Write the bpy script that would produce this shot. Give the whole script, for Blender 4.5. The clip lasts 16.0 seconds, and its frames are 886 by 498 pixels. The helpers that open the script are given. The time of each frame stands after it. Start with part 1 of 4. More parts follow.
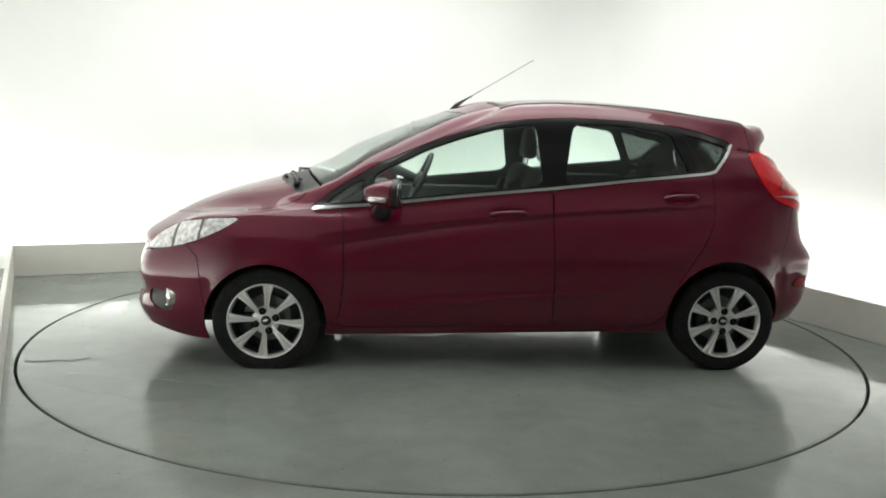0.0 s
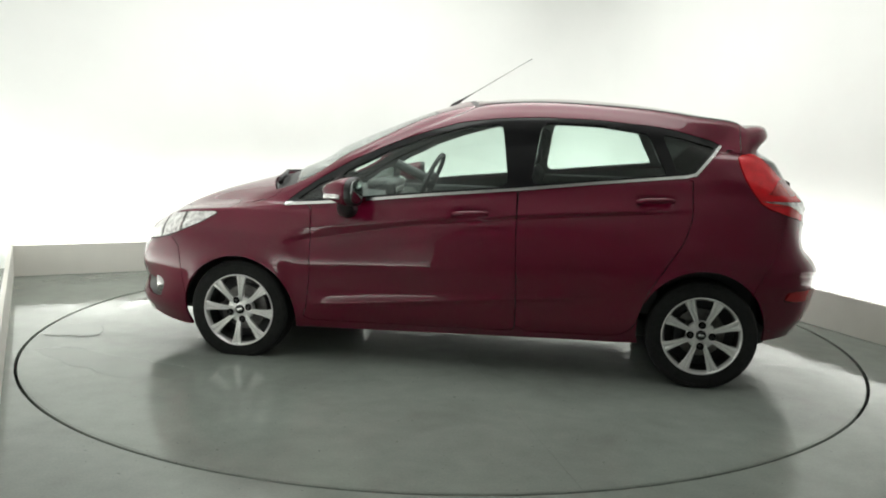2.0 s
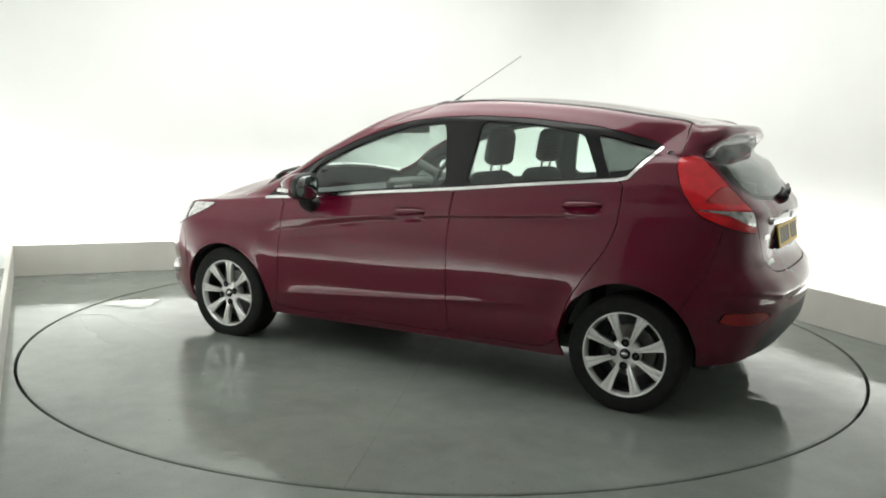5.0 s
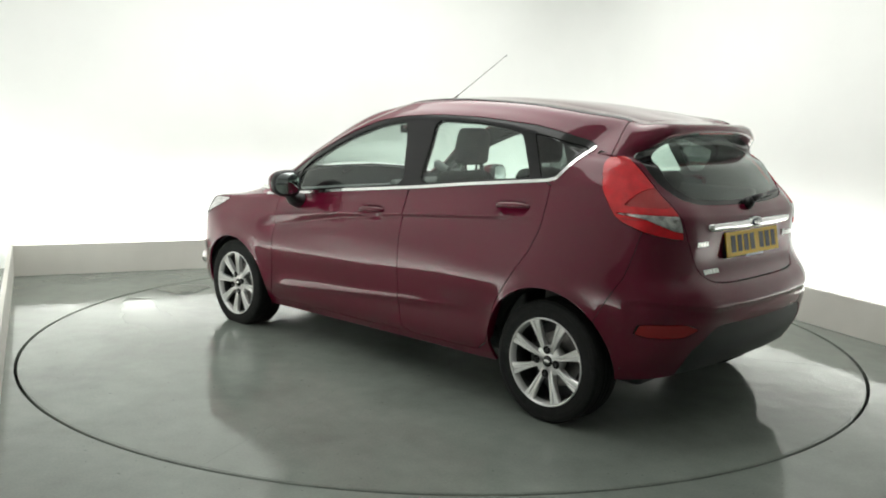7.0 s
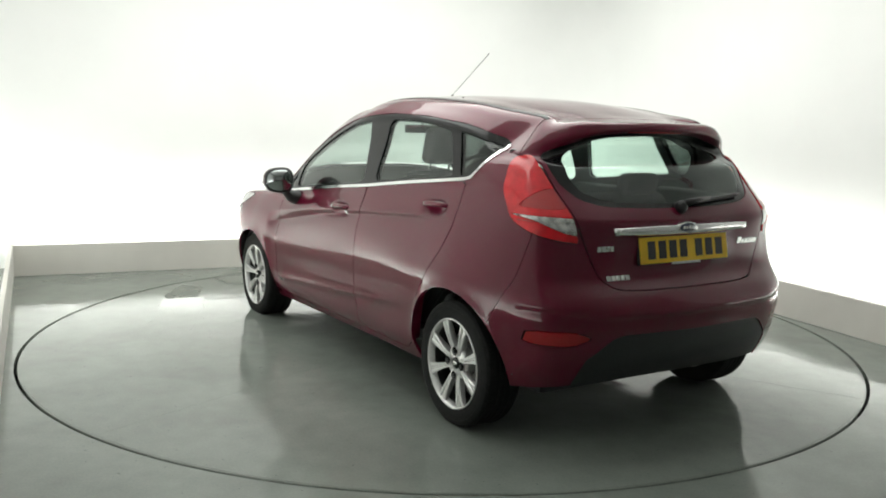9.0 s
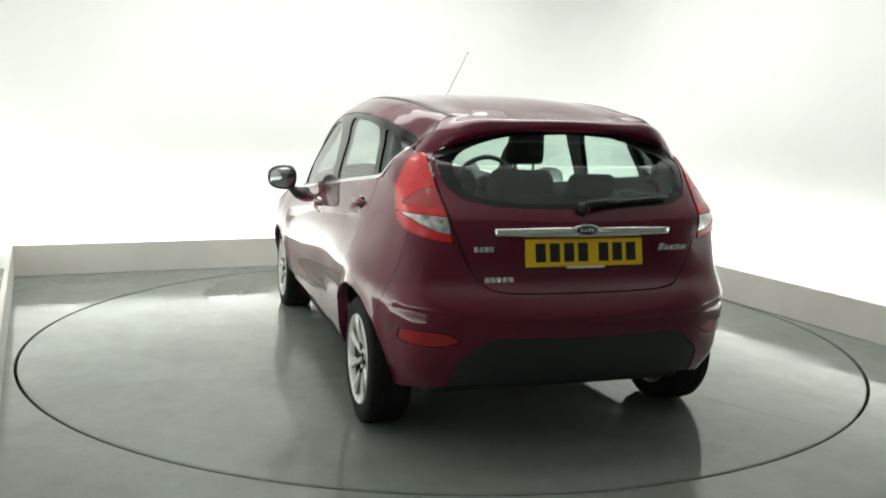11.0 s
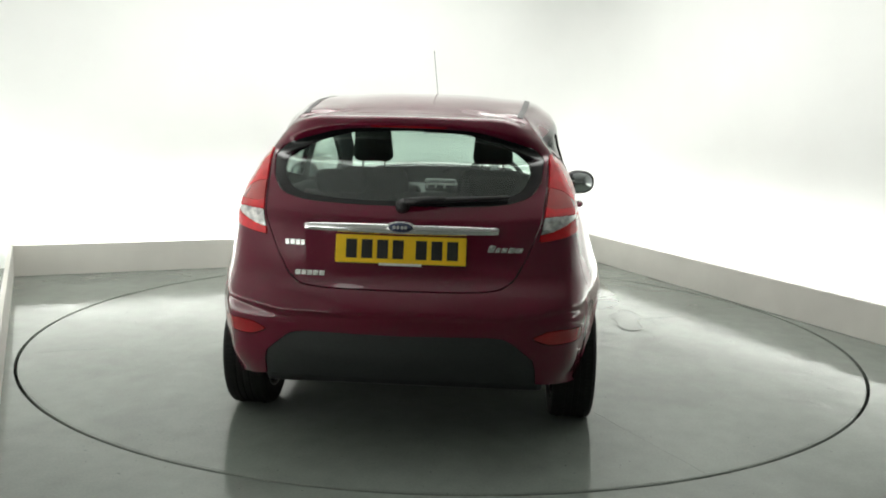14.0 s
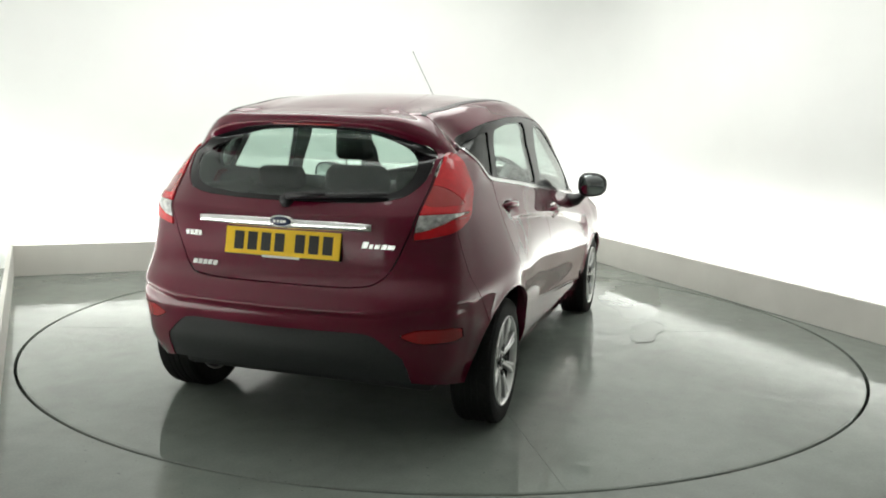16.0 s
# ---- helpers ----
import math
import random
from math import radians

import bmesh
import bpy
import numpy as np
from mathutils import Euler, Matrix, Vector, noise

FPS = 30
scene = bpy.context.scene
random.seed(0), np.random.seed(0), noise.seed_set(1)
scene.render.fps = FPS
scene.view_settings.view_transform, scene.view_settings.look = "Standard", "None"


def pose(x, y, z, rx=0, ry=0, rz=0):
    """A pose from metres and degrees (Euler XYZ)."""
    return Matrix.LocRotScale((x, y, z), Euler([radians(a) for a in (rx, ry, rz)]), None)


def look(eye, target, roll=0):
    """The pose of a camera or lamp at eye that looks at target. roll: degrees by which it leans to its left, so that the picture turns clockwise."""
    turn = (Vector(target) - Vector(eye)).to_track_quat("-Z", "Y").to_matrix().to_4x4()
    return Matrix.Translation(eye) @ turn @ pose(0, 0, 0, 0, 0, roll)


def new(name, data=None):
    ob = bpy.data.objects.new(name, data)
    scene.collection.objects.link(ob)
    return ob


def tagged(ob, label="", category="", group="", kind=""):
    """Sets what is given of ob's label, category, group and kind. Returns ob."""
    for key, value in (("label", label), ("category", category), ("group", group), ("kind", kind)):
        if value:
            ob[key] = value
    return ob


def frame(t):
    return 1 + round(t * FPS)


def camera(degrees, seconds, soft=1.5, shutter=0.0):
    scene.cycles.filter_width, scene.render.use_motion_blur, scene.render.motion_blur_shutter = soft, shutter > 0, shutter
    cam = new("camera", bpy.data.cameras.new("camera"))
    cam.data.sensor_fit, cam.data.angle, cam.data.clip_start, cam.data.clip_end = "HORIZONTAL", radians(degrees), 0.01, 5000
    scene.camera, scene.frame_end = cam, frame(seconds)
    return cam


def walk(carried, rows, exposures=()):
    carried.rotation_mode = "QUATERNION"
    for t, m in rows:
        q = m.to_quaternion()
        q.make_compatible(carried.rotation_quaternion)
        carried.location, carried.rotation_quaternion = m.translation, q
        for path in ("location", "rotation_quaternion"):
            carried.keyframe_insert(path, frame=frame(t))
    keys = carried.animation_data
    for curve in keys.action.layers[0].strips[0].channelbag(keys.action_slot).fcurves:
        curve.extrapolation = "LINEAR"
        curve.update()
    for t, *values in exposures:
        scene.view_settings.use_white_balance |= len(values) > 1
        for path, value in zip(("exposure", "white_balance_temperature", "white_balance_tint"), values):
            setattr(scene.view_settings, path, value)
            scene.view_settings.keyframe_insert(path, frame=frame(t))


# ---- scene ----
# ---------------- camera: stands still on a stand beside the turntable ----------------
cam = camera(54.08, 16.0, soft=1.9)
EYE = Vector((0.0, -5.425, 1.346))
AIM = EYE + Vector((-0.00212, 0.98871, -0.14981)) * 5
STILL = look(EYE, AIM, 1.513)
walk(cam, [(0.0, STILL), (16.0, STILL)])
scene.view_settings.exposure = 0.0

# ---------------- plan ----------------
TURN = 23.4                 # the bay is turned against the camera's line
DISC_R = 2.462              # turntable radius
BAY = pose(0, 0, 0, 0, 0, TURN)
U_L, U_R, W_B = -2.53, 2.50, 2.62   # plinth faces: left, right, back
W_F = -3.4                  # open end of the bay, before the camera
W_DARK = -9.0               # far wall of the dim hall behind the camera
PLINTH_H = 0.25


def bay(u, w, z):
    return BAY @ Vector((u, w, z))


# ---------------- world and lights ----------------
world = bpy.data.worlds.new("world")
world.use_nodes = True
world.node_tree.nodes["Background"].inputs[0].default_value = (0.9, 0.95, 1.0, 1)
world.node_tree.nodes["Background"].inputs[1].default_value = 0.05
scene.world = world


def area(name, where, aim, long, sx, sy, watts, colour=(1, 1, 1)):
    """An area lamp at a place of the bay that shines towards aim, its first side along the given axis."""
    data = bpy.data.lights.new(name, "AREA")
    data.shape, data.size, data.size_y, data.energy, data.color = "RECTANGLE", sx, sy, watts, colour
    ob = new(name, data)
    z = (Vector(where) - Vector(aim)).normalized()
    x = (Vector(long) - z * z.dot(Vector(long))).normalized()
    m = Matrix((x, z.cross(x), z)).transposed().to_4x4()
    m.translation = where
    ob.matrix_world = BAY @ m
    return ob


# tube lamps in the trough behind the plinth wash the white walls from below
area("trough_lamp_back", (0, W_B + 0.22, 0.12), (0.0, W_B + 0.47, 1.2), (1, 0, 0), 5.0, 0.12, 52, (0.985, 1, 0.955))
area("trough_lamp_right", (U_R + 0.22, -0.4, 0.12), (U_R + 0.47, -0.4, 1.2), (0, 1, 0), 6.0, 0.12, 60, (0.985, 1, 0.955))
area("trough_lamp_left", (U_L - 0.27, -0.4, 0.12), (U_L - 0.47, -0.4, 1.2), (0, 1, 0), 6.0, 0.12, 60, (0.97, 1, 0.96))
# large soft light under the ceiling over the turntable
area("ceiling_softbox", (0, 0.2, 3.36), (0, 0.2, 0), (1, 0, 0), 3.8, 3.8, 117, (0.985, 1, 0.955))


# ---------------- materials ----------------
def mat(name, colour, rough=0.5, metal=0.0, coat=0.0, grain=0.0, scale=30.0, bump=0.0, bump_scale=200.0, rough_var=0.0, spec=0.5):
    m = bpy.data.materials.new(name)
    m.use_nodes = True
    nt = m.node_tree
    b = nt.nodes["Principled BSDF"]
    b.inputs["Base Color"].default_value = (*colour, 1)
    b.inputs["Roughness"].default_value = rough
    b.inputs["Metallic"].default_value = metal
    b.inputs["Coat Weight"].default_value = coat
    b.inputs["Coat Roughness"].default_value = 0.010
    b.inputs["Coat IOR"].default_value = 1.5
    b.inputs["Specular IOR Level"].default_value = spec
    tc = nt.nodes.new("ShaderNodeTexCoord")
    if grain or rough_var:
        n = nt.nodes.new("ShaderNodeTexNoise")
        n.inputs["Scale"].default_value, n.inputs["Detail"].default_value = scale, 6
        nt.links.new(tc.outputs["Object"], n.inputs["Vector"])
        if grain:
            ramp = nt.nodes.new("ShaderNodeMapRange")
            ramp.inputs[1].default_value, ramp.inputs[2].default_value = 0.3, 0.7
            ramp.inputs[3].default_value, ramp.inputs[4].default_value = 1 - grain, 1 + grain
            nt.links.new(n.outputs["Fac"], ramp.inputs[0])
            mul = nt.nodes.new("ShaderNodeVectorMath")
            mul.operation = "SCALE"
            mul.inputs[0].default_value = colour
            nt.links.new(ramp.outputs[0], mul.inputs["Scale"])
            nt.links.new(mul.outputs[0], b.inputs["Base Color"])
        if rough_var:
            rr = nt.nodes.new("ShaderNodeMapRange")
            rr.inputs[1].default_value, rr.inputs[2].default_value = 0.3, 0.7
            rr.inputs[3].default_value, rr.inputs[4].default_value = max(rough - rough_var, 0.02), rough + rough_var
            nt.links.new(n.outputs["Fac"], rr.inputs[0])
            nt.links.new(rr.outputs[0], b.inputs["Roughness"])
    if bump:
        n2 = nt.nodes.new("ShaderNodeTexNoise")
        n2.inputs["Scale"].default_value, n2.inputs["Detail"].default_value = bump_scale, 3
        nt.links.new(tc.outputs["Object"], n2.inputs["Vector"])
        bp = nt.nodes.new("ShaderNodeBump")
        bp.inputs["Strength"].default_value, bp.inputs["Distance"].default_value = bump, 0.002
        nt.links.new(n2.outputs["Fac"], bp.inputs["Height"])
        nt.links.new(bp.outputs[0], b.inputs["Normal"])
    return m


def glass_mat(name, tint, dark, gloss=0.04):
    """Thin tinted pane: mostly clear, with the mirror gloss of glass."""
    m = bpy.data.materials.new(name)
    m.use_nodes = True
    nt = m.node_tree
    nt.nodes.remove(nt.nodes["Principled BSDF"])
    out = nt.nodes["Material Output"]
    tr = nt.nodes.new("ShaderNodeBsdfTransparent")
    tr.inputs[0].default_value = (*[c * dark for c in tint], 1)
    gl = nt.nodes.new("ShaderNodeBsdfGlossy")
    gl.inputs["Roughness"].default_value = 0.01
    lw = nt.nodes.new("ShaderNodeLayerWeight")
    lw.inputs[0].default_value = 0.5
    pw = nt.nodes.new("ShaderNodeMath")
    pw.operation = "POWER"
    pw.inputs[1].default_value = 5
    nt.links.new(lw.outputs["Facing"], pw.inputs[0])
    fr = nt.nodes.new("ShaderNodeMapRange")
    fr.inputs[3].default_value, fr.inputs[4].default_value = gloss, 1.0
    nt.links.new(pw.outputs[0], fr.inputs[0])
    mix = nt.nodes.new("ShaderNodeMixShader")
    nt.links.new(fr.outputs[0], mix.inputs[0])
    nt.links.new(tr.outputs[0], mix.inputs[1])
    nt.links.new(gl.outputs[0], mix.inputs[2])
    nt.links.new(mix.outputs[0], out.inputs[0])
    return m


def floor_mat(name, base, seed):
    """Grey painted concrete, sealed and slightly wet-looking, with stains and scuffs."""
    m = bpy.data.materials.new(name)
    m.use_nodes = True
    nt = m.node_tree
    b = nt.nodes["Principled BSDF"]
    tc = nt.nodes.new("ShaderNodeTexCoord")
    mp = nt.nodes.new("ShaderNodeMapping")
    mp.inputs["Location"].default_value = (seed, seed * 0.7, 0)
    nt.links.new(tc.outputs["Object"], mp.inputs[0])

    def tex(scale, detail, lo, hi, a, z, distort=0.0):
        n = nt.nodes.new("ShaderNodeTexNoise")
        n.inputs["Scale"].default_value, n.inputs["Detail"].default_value = scale, detail
        n.inputs["Distortion"].default_value = distort
        nt.links.new(mp.outputs[0], n.inputs["Vector"])
        r = nt.nodes.new("ShaderNodeMapRange")
        for i, v in zip((1, 2, 3, 4), (lo, hi, a, z)):
            r.inputs[i].default_value = v
        nt.links.new(n.outputs["Fac"], r.inputs[0])
        return r.outputs[0]

    def mul(a, c):
        k = nt.nodes.new("ShaderNodeMath")
        k.operation = "MULTIPLY"
        nt.links.new(a, k.inputs[0])
        nt.links.new(c, k.inputs[1])
        return k.outputs[0]

    big = tex(1.3, 5, 0.35, 0.65, 0.88, 1.08, 0.6)
    mid = tex(9, 6, 0.3, 0.7, 0.93, 1.05)
    fine = tex(90, 4, 0.3, 0.7, 0.94, 1.05)
    speck = tex(38, 2, 0.24, 0.29, 0.6, 1.0)
    v = mul(mul(big, mid), mul(fine, speck))
    col = nt.nodes.new("ShaderNodeVectorMath")
    col.operation = "SCALE"
    col.inputs[0].default_value = base
    nt.links.new(v, col.inputs["Scale"])
    nt.links.new(col.outputs[0], b.inputs["Base Color"])
    ra = tex(0.9, 5, 0.50, 0.57, 0.14, 0.05, 1.0)
    b.inputs["Specular IOR Level"].default_value = 0.38
    nt.links.new(ra, b.inputs["Roughness"])
    bp = nt.nodes.new("ShaderNodeBump")
    bp.inputs["Strength"].default_value, bp.inputs["Distance"].default_value = 0.30, 0.007
    h = tex(4.0, 5, 0.2, 0.8, 0, 1, 0.5)
    nt.links.new(h, bp.inputs["Height"])
    nt.links.new(bp.outputs[0], b.inputs["Normal"])
    return m


WALL = mat("white_wall_paint", (0.86, 0.87, 0.85), 0.7, grain=0.02, scale=1.5, bump=0.08, bump_scale=120)
PLINTH = mat("plinth_paint", (0.64, 0.625, 0.58), 0.55, grain=0.05, scale=3, bump=0.1, bump_scale=150)
HALL = mat("white_hall_paint", (0.76, 0.77, 0.755), 0.8, grain=0.06, scale=1.5)
CEIL = mat("ceiling_paint", (0.82, 0.82, 0.82), 0.8, grain=0.02, scale=2)
FLOOR = floor_mat("grey_floor_paint", (0.198, 0.223, 0.198), 0.0)
DISC = floor_mat("grey_turntable_paint", (0.198, 0.223, 0.198), 4.3)
WET = mat("wet_deck_film", (0.17, 0.195, 0.172), 0.03, grain=0.06, scale=5, spec=0.6)
GAP = mat("dark_joint", (0.012, 0.013, 0.012), 0.8, grain=0.3, scale=20)
PAINT = mat("maroon_metallic_paint", (0.108, 0.0017, 0.0175), 0.36, 0.10, 1.0, grain=0.10, scale=900, spec=0.05)
TRIM = mat("black_trim", (0.014, 0.014, 0.015), 0.42, grain=0.15, scale=60)
GLOSSBLACK = mat("gloss_black", (0.008, 0.008, 0.009), 0.16, grain=0.1, scale=20, spec=0.4)
PLASTIC = mat("grained_black_plastic", (0.020, 0.022, 0.022), 0.55, grain=0.15, scale=80, bump=0.25, bump_scale=500)
CHROME = mat("chrome", (0.82, 0.82, 0.82), 0.12, 1.0, rough_var=0.04, scale=30)
ALLOY = mat("silver_alloy", (0.80, 0.80, 0.79), 0.26, 0.45, 0.5, grain=0.05, scale=60)
# silver alloy coloured dark, for the shade deep inside the rims
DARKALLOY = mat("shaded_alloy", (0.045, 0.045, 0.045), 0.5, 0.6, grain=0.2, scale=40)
RUBBER = mat("tyre_rubber", (0.011, 0.0115, 0.011), 0.8, spec=0.25, grain=0.25, scale=40, bump=0.2, bump_scale=300)
FABRIC = mat("dark_seat_fabric", (0.045, 0.048, 0.049), 0.95, grain=0.12, scale=90, bump=0.15, bump_scale=300)
CABIN = mat("dark_cabin_plastic", (0.085, 0.090, 0.090), 0.65, grain=0.12, scale=100, bump=0.2, bump_scale=600)
LINER = mat("pale_grey_headliner", (0.42, 0.42, 0.40), 0.95, grain=0.05, scale=120)
LAMPRED = mat("red_lamp_plastic", (0.60, 0.004, 0.012), 0.16, coat=0.45, grain=0.18, scale=22, bump=0.12, bump_scale=30)
LAMPDARK = mat("dark_red_lamp_plastic", (0.32, 0.003, 0.008), 0.18, coat=0.35, rough_var=0.03, scale=40)
LAMPBRAKE = mat("deep_red_lamp_plastic", (0.36, 0.005, 0.007), 0.15, coat=1.0, rough_var=0.03, scale=40)
LAMPCLEAR = mat("clear_lamp_reflector", (0.70, 0.69, 0.68), 0.14, 0.75, 1.0, grain=0.55, scale=38)
YELLOW = mat("yellow_plate_film", (0.84, 0.53, 0.008), 0.40, grain=0.04, scale=30)
BLACKINK = mat("black_ink", (0.012, 0.012, 0.012), 0.4, grain=0.1, scale=30)
SILVERINK = mat("bright_badge_metal", (0.75, 0.75, 0.74), 0.25, 0.9, rough_var=0.05, scale=60)
BADGEBLUE = mat("dark_blue_enamel", (0.02, 0.03, 0.07), 0.2, coat=0.8, rough_var=0.03, scale=50)
MIRROR = mat("mirror_glass", (0.42, 0.45, 0.45), 0.02, 1.0)
STEEL = mat("brake_steel", (0.16, 0.155, 0.15), 0.42, 0.9, grain=0.2, scale=50)
PALE = mat("pale_label", (0.7, 0.7, 0.68), 0.5, grain=0.05, scale=50)
GLASS = glass_mat("tinted_side_glass", (0.93, 0.985, 0.96), 0.985, 0.05)
GLASSDARK = glass_mat("dark_quarter_glass", (0.90, 0.97, 0.945), 0.42, 0.06)
GLASSREAR = glass_mat("tinted_rear_glass", (0.90, 0.985, 0.945), 0.94, 0.055)


# ---------------- building helpers ----------------
def part(name, bm, material, parent=None, label="", smooth=False):
    """Links a bmesh as one mesh object under a thing or under a part."""
    me = bpy.data.meshes.new(name)
    bm.normal_update()
    bm.to_mesh(me)
    bm.free()
    if smooth:
        me.polygons.foreach_set("use_smooth", [True] * len(me.polygons))
    if material:
        me.materials.append(material)
    ob = new(name, me)
    if parent is not None:
        ob.parent = parent
    return tagged(ob, label)


def box(bm, lo, hi, m=None, bevel=0.0, seg=2):
    ret = bmesh.ops.create_cube(bm, size=1.0)
    vs = ret["verts"]
    c = [(a + b) / 2 for a, b in zip(lo, hi)]
    s = [b - a for a, b in zip(lo, hi)]
    t = Matrix.Translation(c) @ Matrix.Diagonal((*s, 1))
    bmesh.ops.transform(bm, matrix=t, verts=vs)
    if bevel:
        es = list({e for v in vs for e in v.link_edges})
        r = bmesh.ops.bevel(bm, geom=es, offset=bevel, segments=seg, profile=0.5, affect="EDGES")
        vs = list({v for f in r["faces"] for v in f.verts} | {v for v in vs if v.is_valid})
    if m is not None:
        bmesh.ops.transform(bm, matrix=m, verts=vs)
    return vs


def lathe(bm, profile, n, axis="y", m=None, closed=False):
    """Turns a profile of (radius, along) about an axis."""
    rings = []
    for r, h in profile:
        ring = []
        for i in range(n):
            a = 2 * math.pi * i / n
            p = Vector((r * math.cos(a), h, r * math.sin(a))) if axis == "y" else Vector((r * math.cos(a), r * math.sin(a), h))
            ring.append(bm.verts.new(m @ p if m is not None else p))
        rings.append(ring)
    pairs = list(zip(rings, rings[1:])) + ([(rings[-1], rings[0])] if closed else [])
    for a, b in pairs:
        for i in range(n):
            j = (i + 1) % n
            bm.faces.new((a[i], b[i], b[j], a[j]))
    return rings


JOINTS = (28.6, 112.2, 208.6, 292.2)      # radial joints of the deck, in degrees


# ---------------- the bay: floor, turntable, plinth, walls, ceiling ----------------
def bay_box(name, lo, hi, material, bevel=0.004, label="", category=""):
    bm = bmesh.new()
    box(bm, lo, hi, BAY, bevel)
    return tagged(part(name, bm, material), label, category, kind="structure")


def build_floor():
    """Floor slab with a round pit for the turntable."""
    bm = bmesh.new()
    n, lip = 160, DISC_R + 0.008
    corners = [bay(-3.6, W_DARK, 0), bay(3.6, W_DARK, 0), bay(3.6, W_B + 0.6, 0), bay(-3.6, W_B + 0.6, 0)]
    inner, pit, outer = [], [], []
    for i in range(n):
        a = 2 * math.pi * i / n
        d = Vector((math.cos(a), math.sin(a), 0))
        inner.append(bm.verts.new(d * lip))
        pit.append(bm.verts.new(d * lip + Vector((0, 0, -0.12))))
        dl = BAY.inverted().to_3x3() @ d
        k = min((3.6 / dl.x if dl.x > 0 else -3.6 / dl.x) if abs(dl.x) > 1e-6 else 99,
                ((W_B + 0.6) / dl.y if dl.y > 0 else W_DARK / dl.y) if abs(dl.y) > 1e-6 else 99)
        outer.append(bm.verts.new(d * k))
    for i in range(n):
        j = (i + 1) % n
        bm.faces.new((inner[i], outer[i], outer[j], inner[j]))
        bm.faces.new((pit[i], inner[i], inner[j], pit[j]))
    corner_vs = [bm.verts.new(c) for c in corners]
    for c in corner_vs:                      # fill the corner triangles
        a = math.atan2(c.co.y, c.co.x) % (2 * math.pi)
        i = int(a / (2 * math.pi) * n) % n
        bm.faces.new((outer[i], c, outer[(i + 1) % n]))
    floor = part("floor", bm, FLOOR)
    tagged(floor, "grey painted concrete studio floor, sealed and scuffed", "floor", kind="structure")
    bm = bmesh.new()
    bmesh.ops.create_circle(bm, cap_ends=True, segments=96, radius=lip + 0.3, matrix=Matrix.Translation((0, 0, -0.119)))
    tagged(part("turntable_pit", bm, GAP), "dark pit under the turntable", "pit", kind="structure")


def build_turntable():
    """Flush disc: a painted deck in four plates with hairline joints, in a steel edge ring."""
    table = new("turntable")
    tagged(table, "grey painted round turntable set flush in the floor", "turntable")
    r = DISC_R - 0.008
    for a0, a1 in zip(JOINTS, JOINTS[1:] + (JOINTS[0] + 360,)):
        bm = bmesh.new()
        mid = radians((a0 + a1) / 2)
        inset = Vector((math.cos(mid), math.sin(mid), 0)) * 0.0007
        ring = [Vector((0, 0, 0))] + [Vector((math.cos(radians(a0 + (a1 - a0) * i / 48)), math.sin(radians(a0 + (a1 - a0) * i / 48)), 0)) * (r - 0.0115) for i in range(49)]
        top = [bm.verts.new(v + inset) for v in ring]
        low = [bm.verts.new(v + inset + Vector((0, 0, -0.08))) for v in ring]
        bm.faces.new(top)
        bm.faces.new(list(reversed(low)))
        for i in range(len(ring)):
            j = (i + 1) % len(ring)
            bm.faces.new((top[j], top[i], low[i], low[j]))
        part("deck_plate", bm, DISC, table, "grey painted deck plate")
    bm = bmesh.new()
    lathe(bm, [(r - 0.011, -0.001), (r - 0.003, -0.001), (r, -0.004), (r, -0.08), (r - 0.011, -0.08)], 160, "z", None, True)
    part("edge_ring", bm, DISC, table, "painted steel edge ring")
    return table


build_floor()
turntable = build_turntable()
T = 0.03
bay_box("plinth_back", (U_L - 0.1, W_B, 0), (U_R, W_B + T, PLINTH_H), PLINTH, label="low off-white board along the back wall", category="plinth")
bay_box("plinth_right", (U_R, W_F, 0), (U_R + T, W_B + T, PLINTH_H), PLINTH, label="low off-white board along the side wall", category="plinth")
lean = math.degrees(math.atan2(0.205, 6.0))          # this board stands slightly out of square
bm = bmesh.new()
box(bm, (-T, -6.0, 0), (0, T, PLINTH_H), BAY @ pose(-2.605, W_B, 0, 0, 0, lean), 0.004)
tagged(part("plinth_left", bm, PLINTH), "low off-white board along the side wall", "plinth", kind="structure")
G = 0.47
ROOM_H = 3.4


def build_cove_wall():
    """One white wall that runs round the bay with rounded inner corners."""
    bm = bmesh.new()
    rad, path = 0.5, []
    ul, ur, wb = U_L - G, U_R + G, W_B + G
    path.append((ul, W_F))
    for i in range(13):
        a = math.pi - math.pi / 2 * i / 12
        path.append((ul + rad + rad * math.cos(a), wb - rad + rad * math.sin(a)))
    for i in range(13):
        a = math.pi / 2 - math.pi / 2 * i / 12
        path.append((ur - rad + rad * math.cos(a), wb - rad + rad * math.sin(a)))
    path.append((ur, W_F))
    rows = []
    for off in (0.0, 0.12):
        for z in (-0.02, ROOM_H):
            row = []
            for k, (u, w) in enumerate(path):
                p0, p1 = path[max(k - 1, 0)], path[min(k + 1, len(path) - 1)]
                d = Vector((p1[0] - p0[0], p1[1] - p0[1])).normalized()
                nrm = Vector((-d.y, d.x))
                row.append(bm.verts.new(bay(u + nrm.x * off, w + nrm.y * off, z)))
            rows.append(row)
    i0, i1, o0, o1 = rows
    for k in range(len(path) - 1):
        bm.faces.new((i0[k], i1[k], i1[k + 1], i0[k + 1]))
        bm.faces.new((o0[k], o0[k + 1], o1[k + 1], o1[k]))
        bm.faces.new((i1[k], o1[k], o1[k + 1], i1[k + 1]))
    tagged(part("wall_cove", bm, WALL, smooth=True), "smooth white studio wall with rounded corners", "wall", kind="structure")


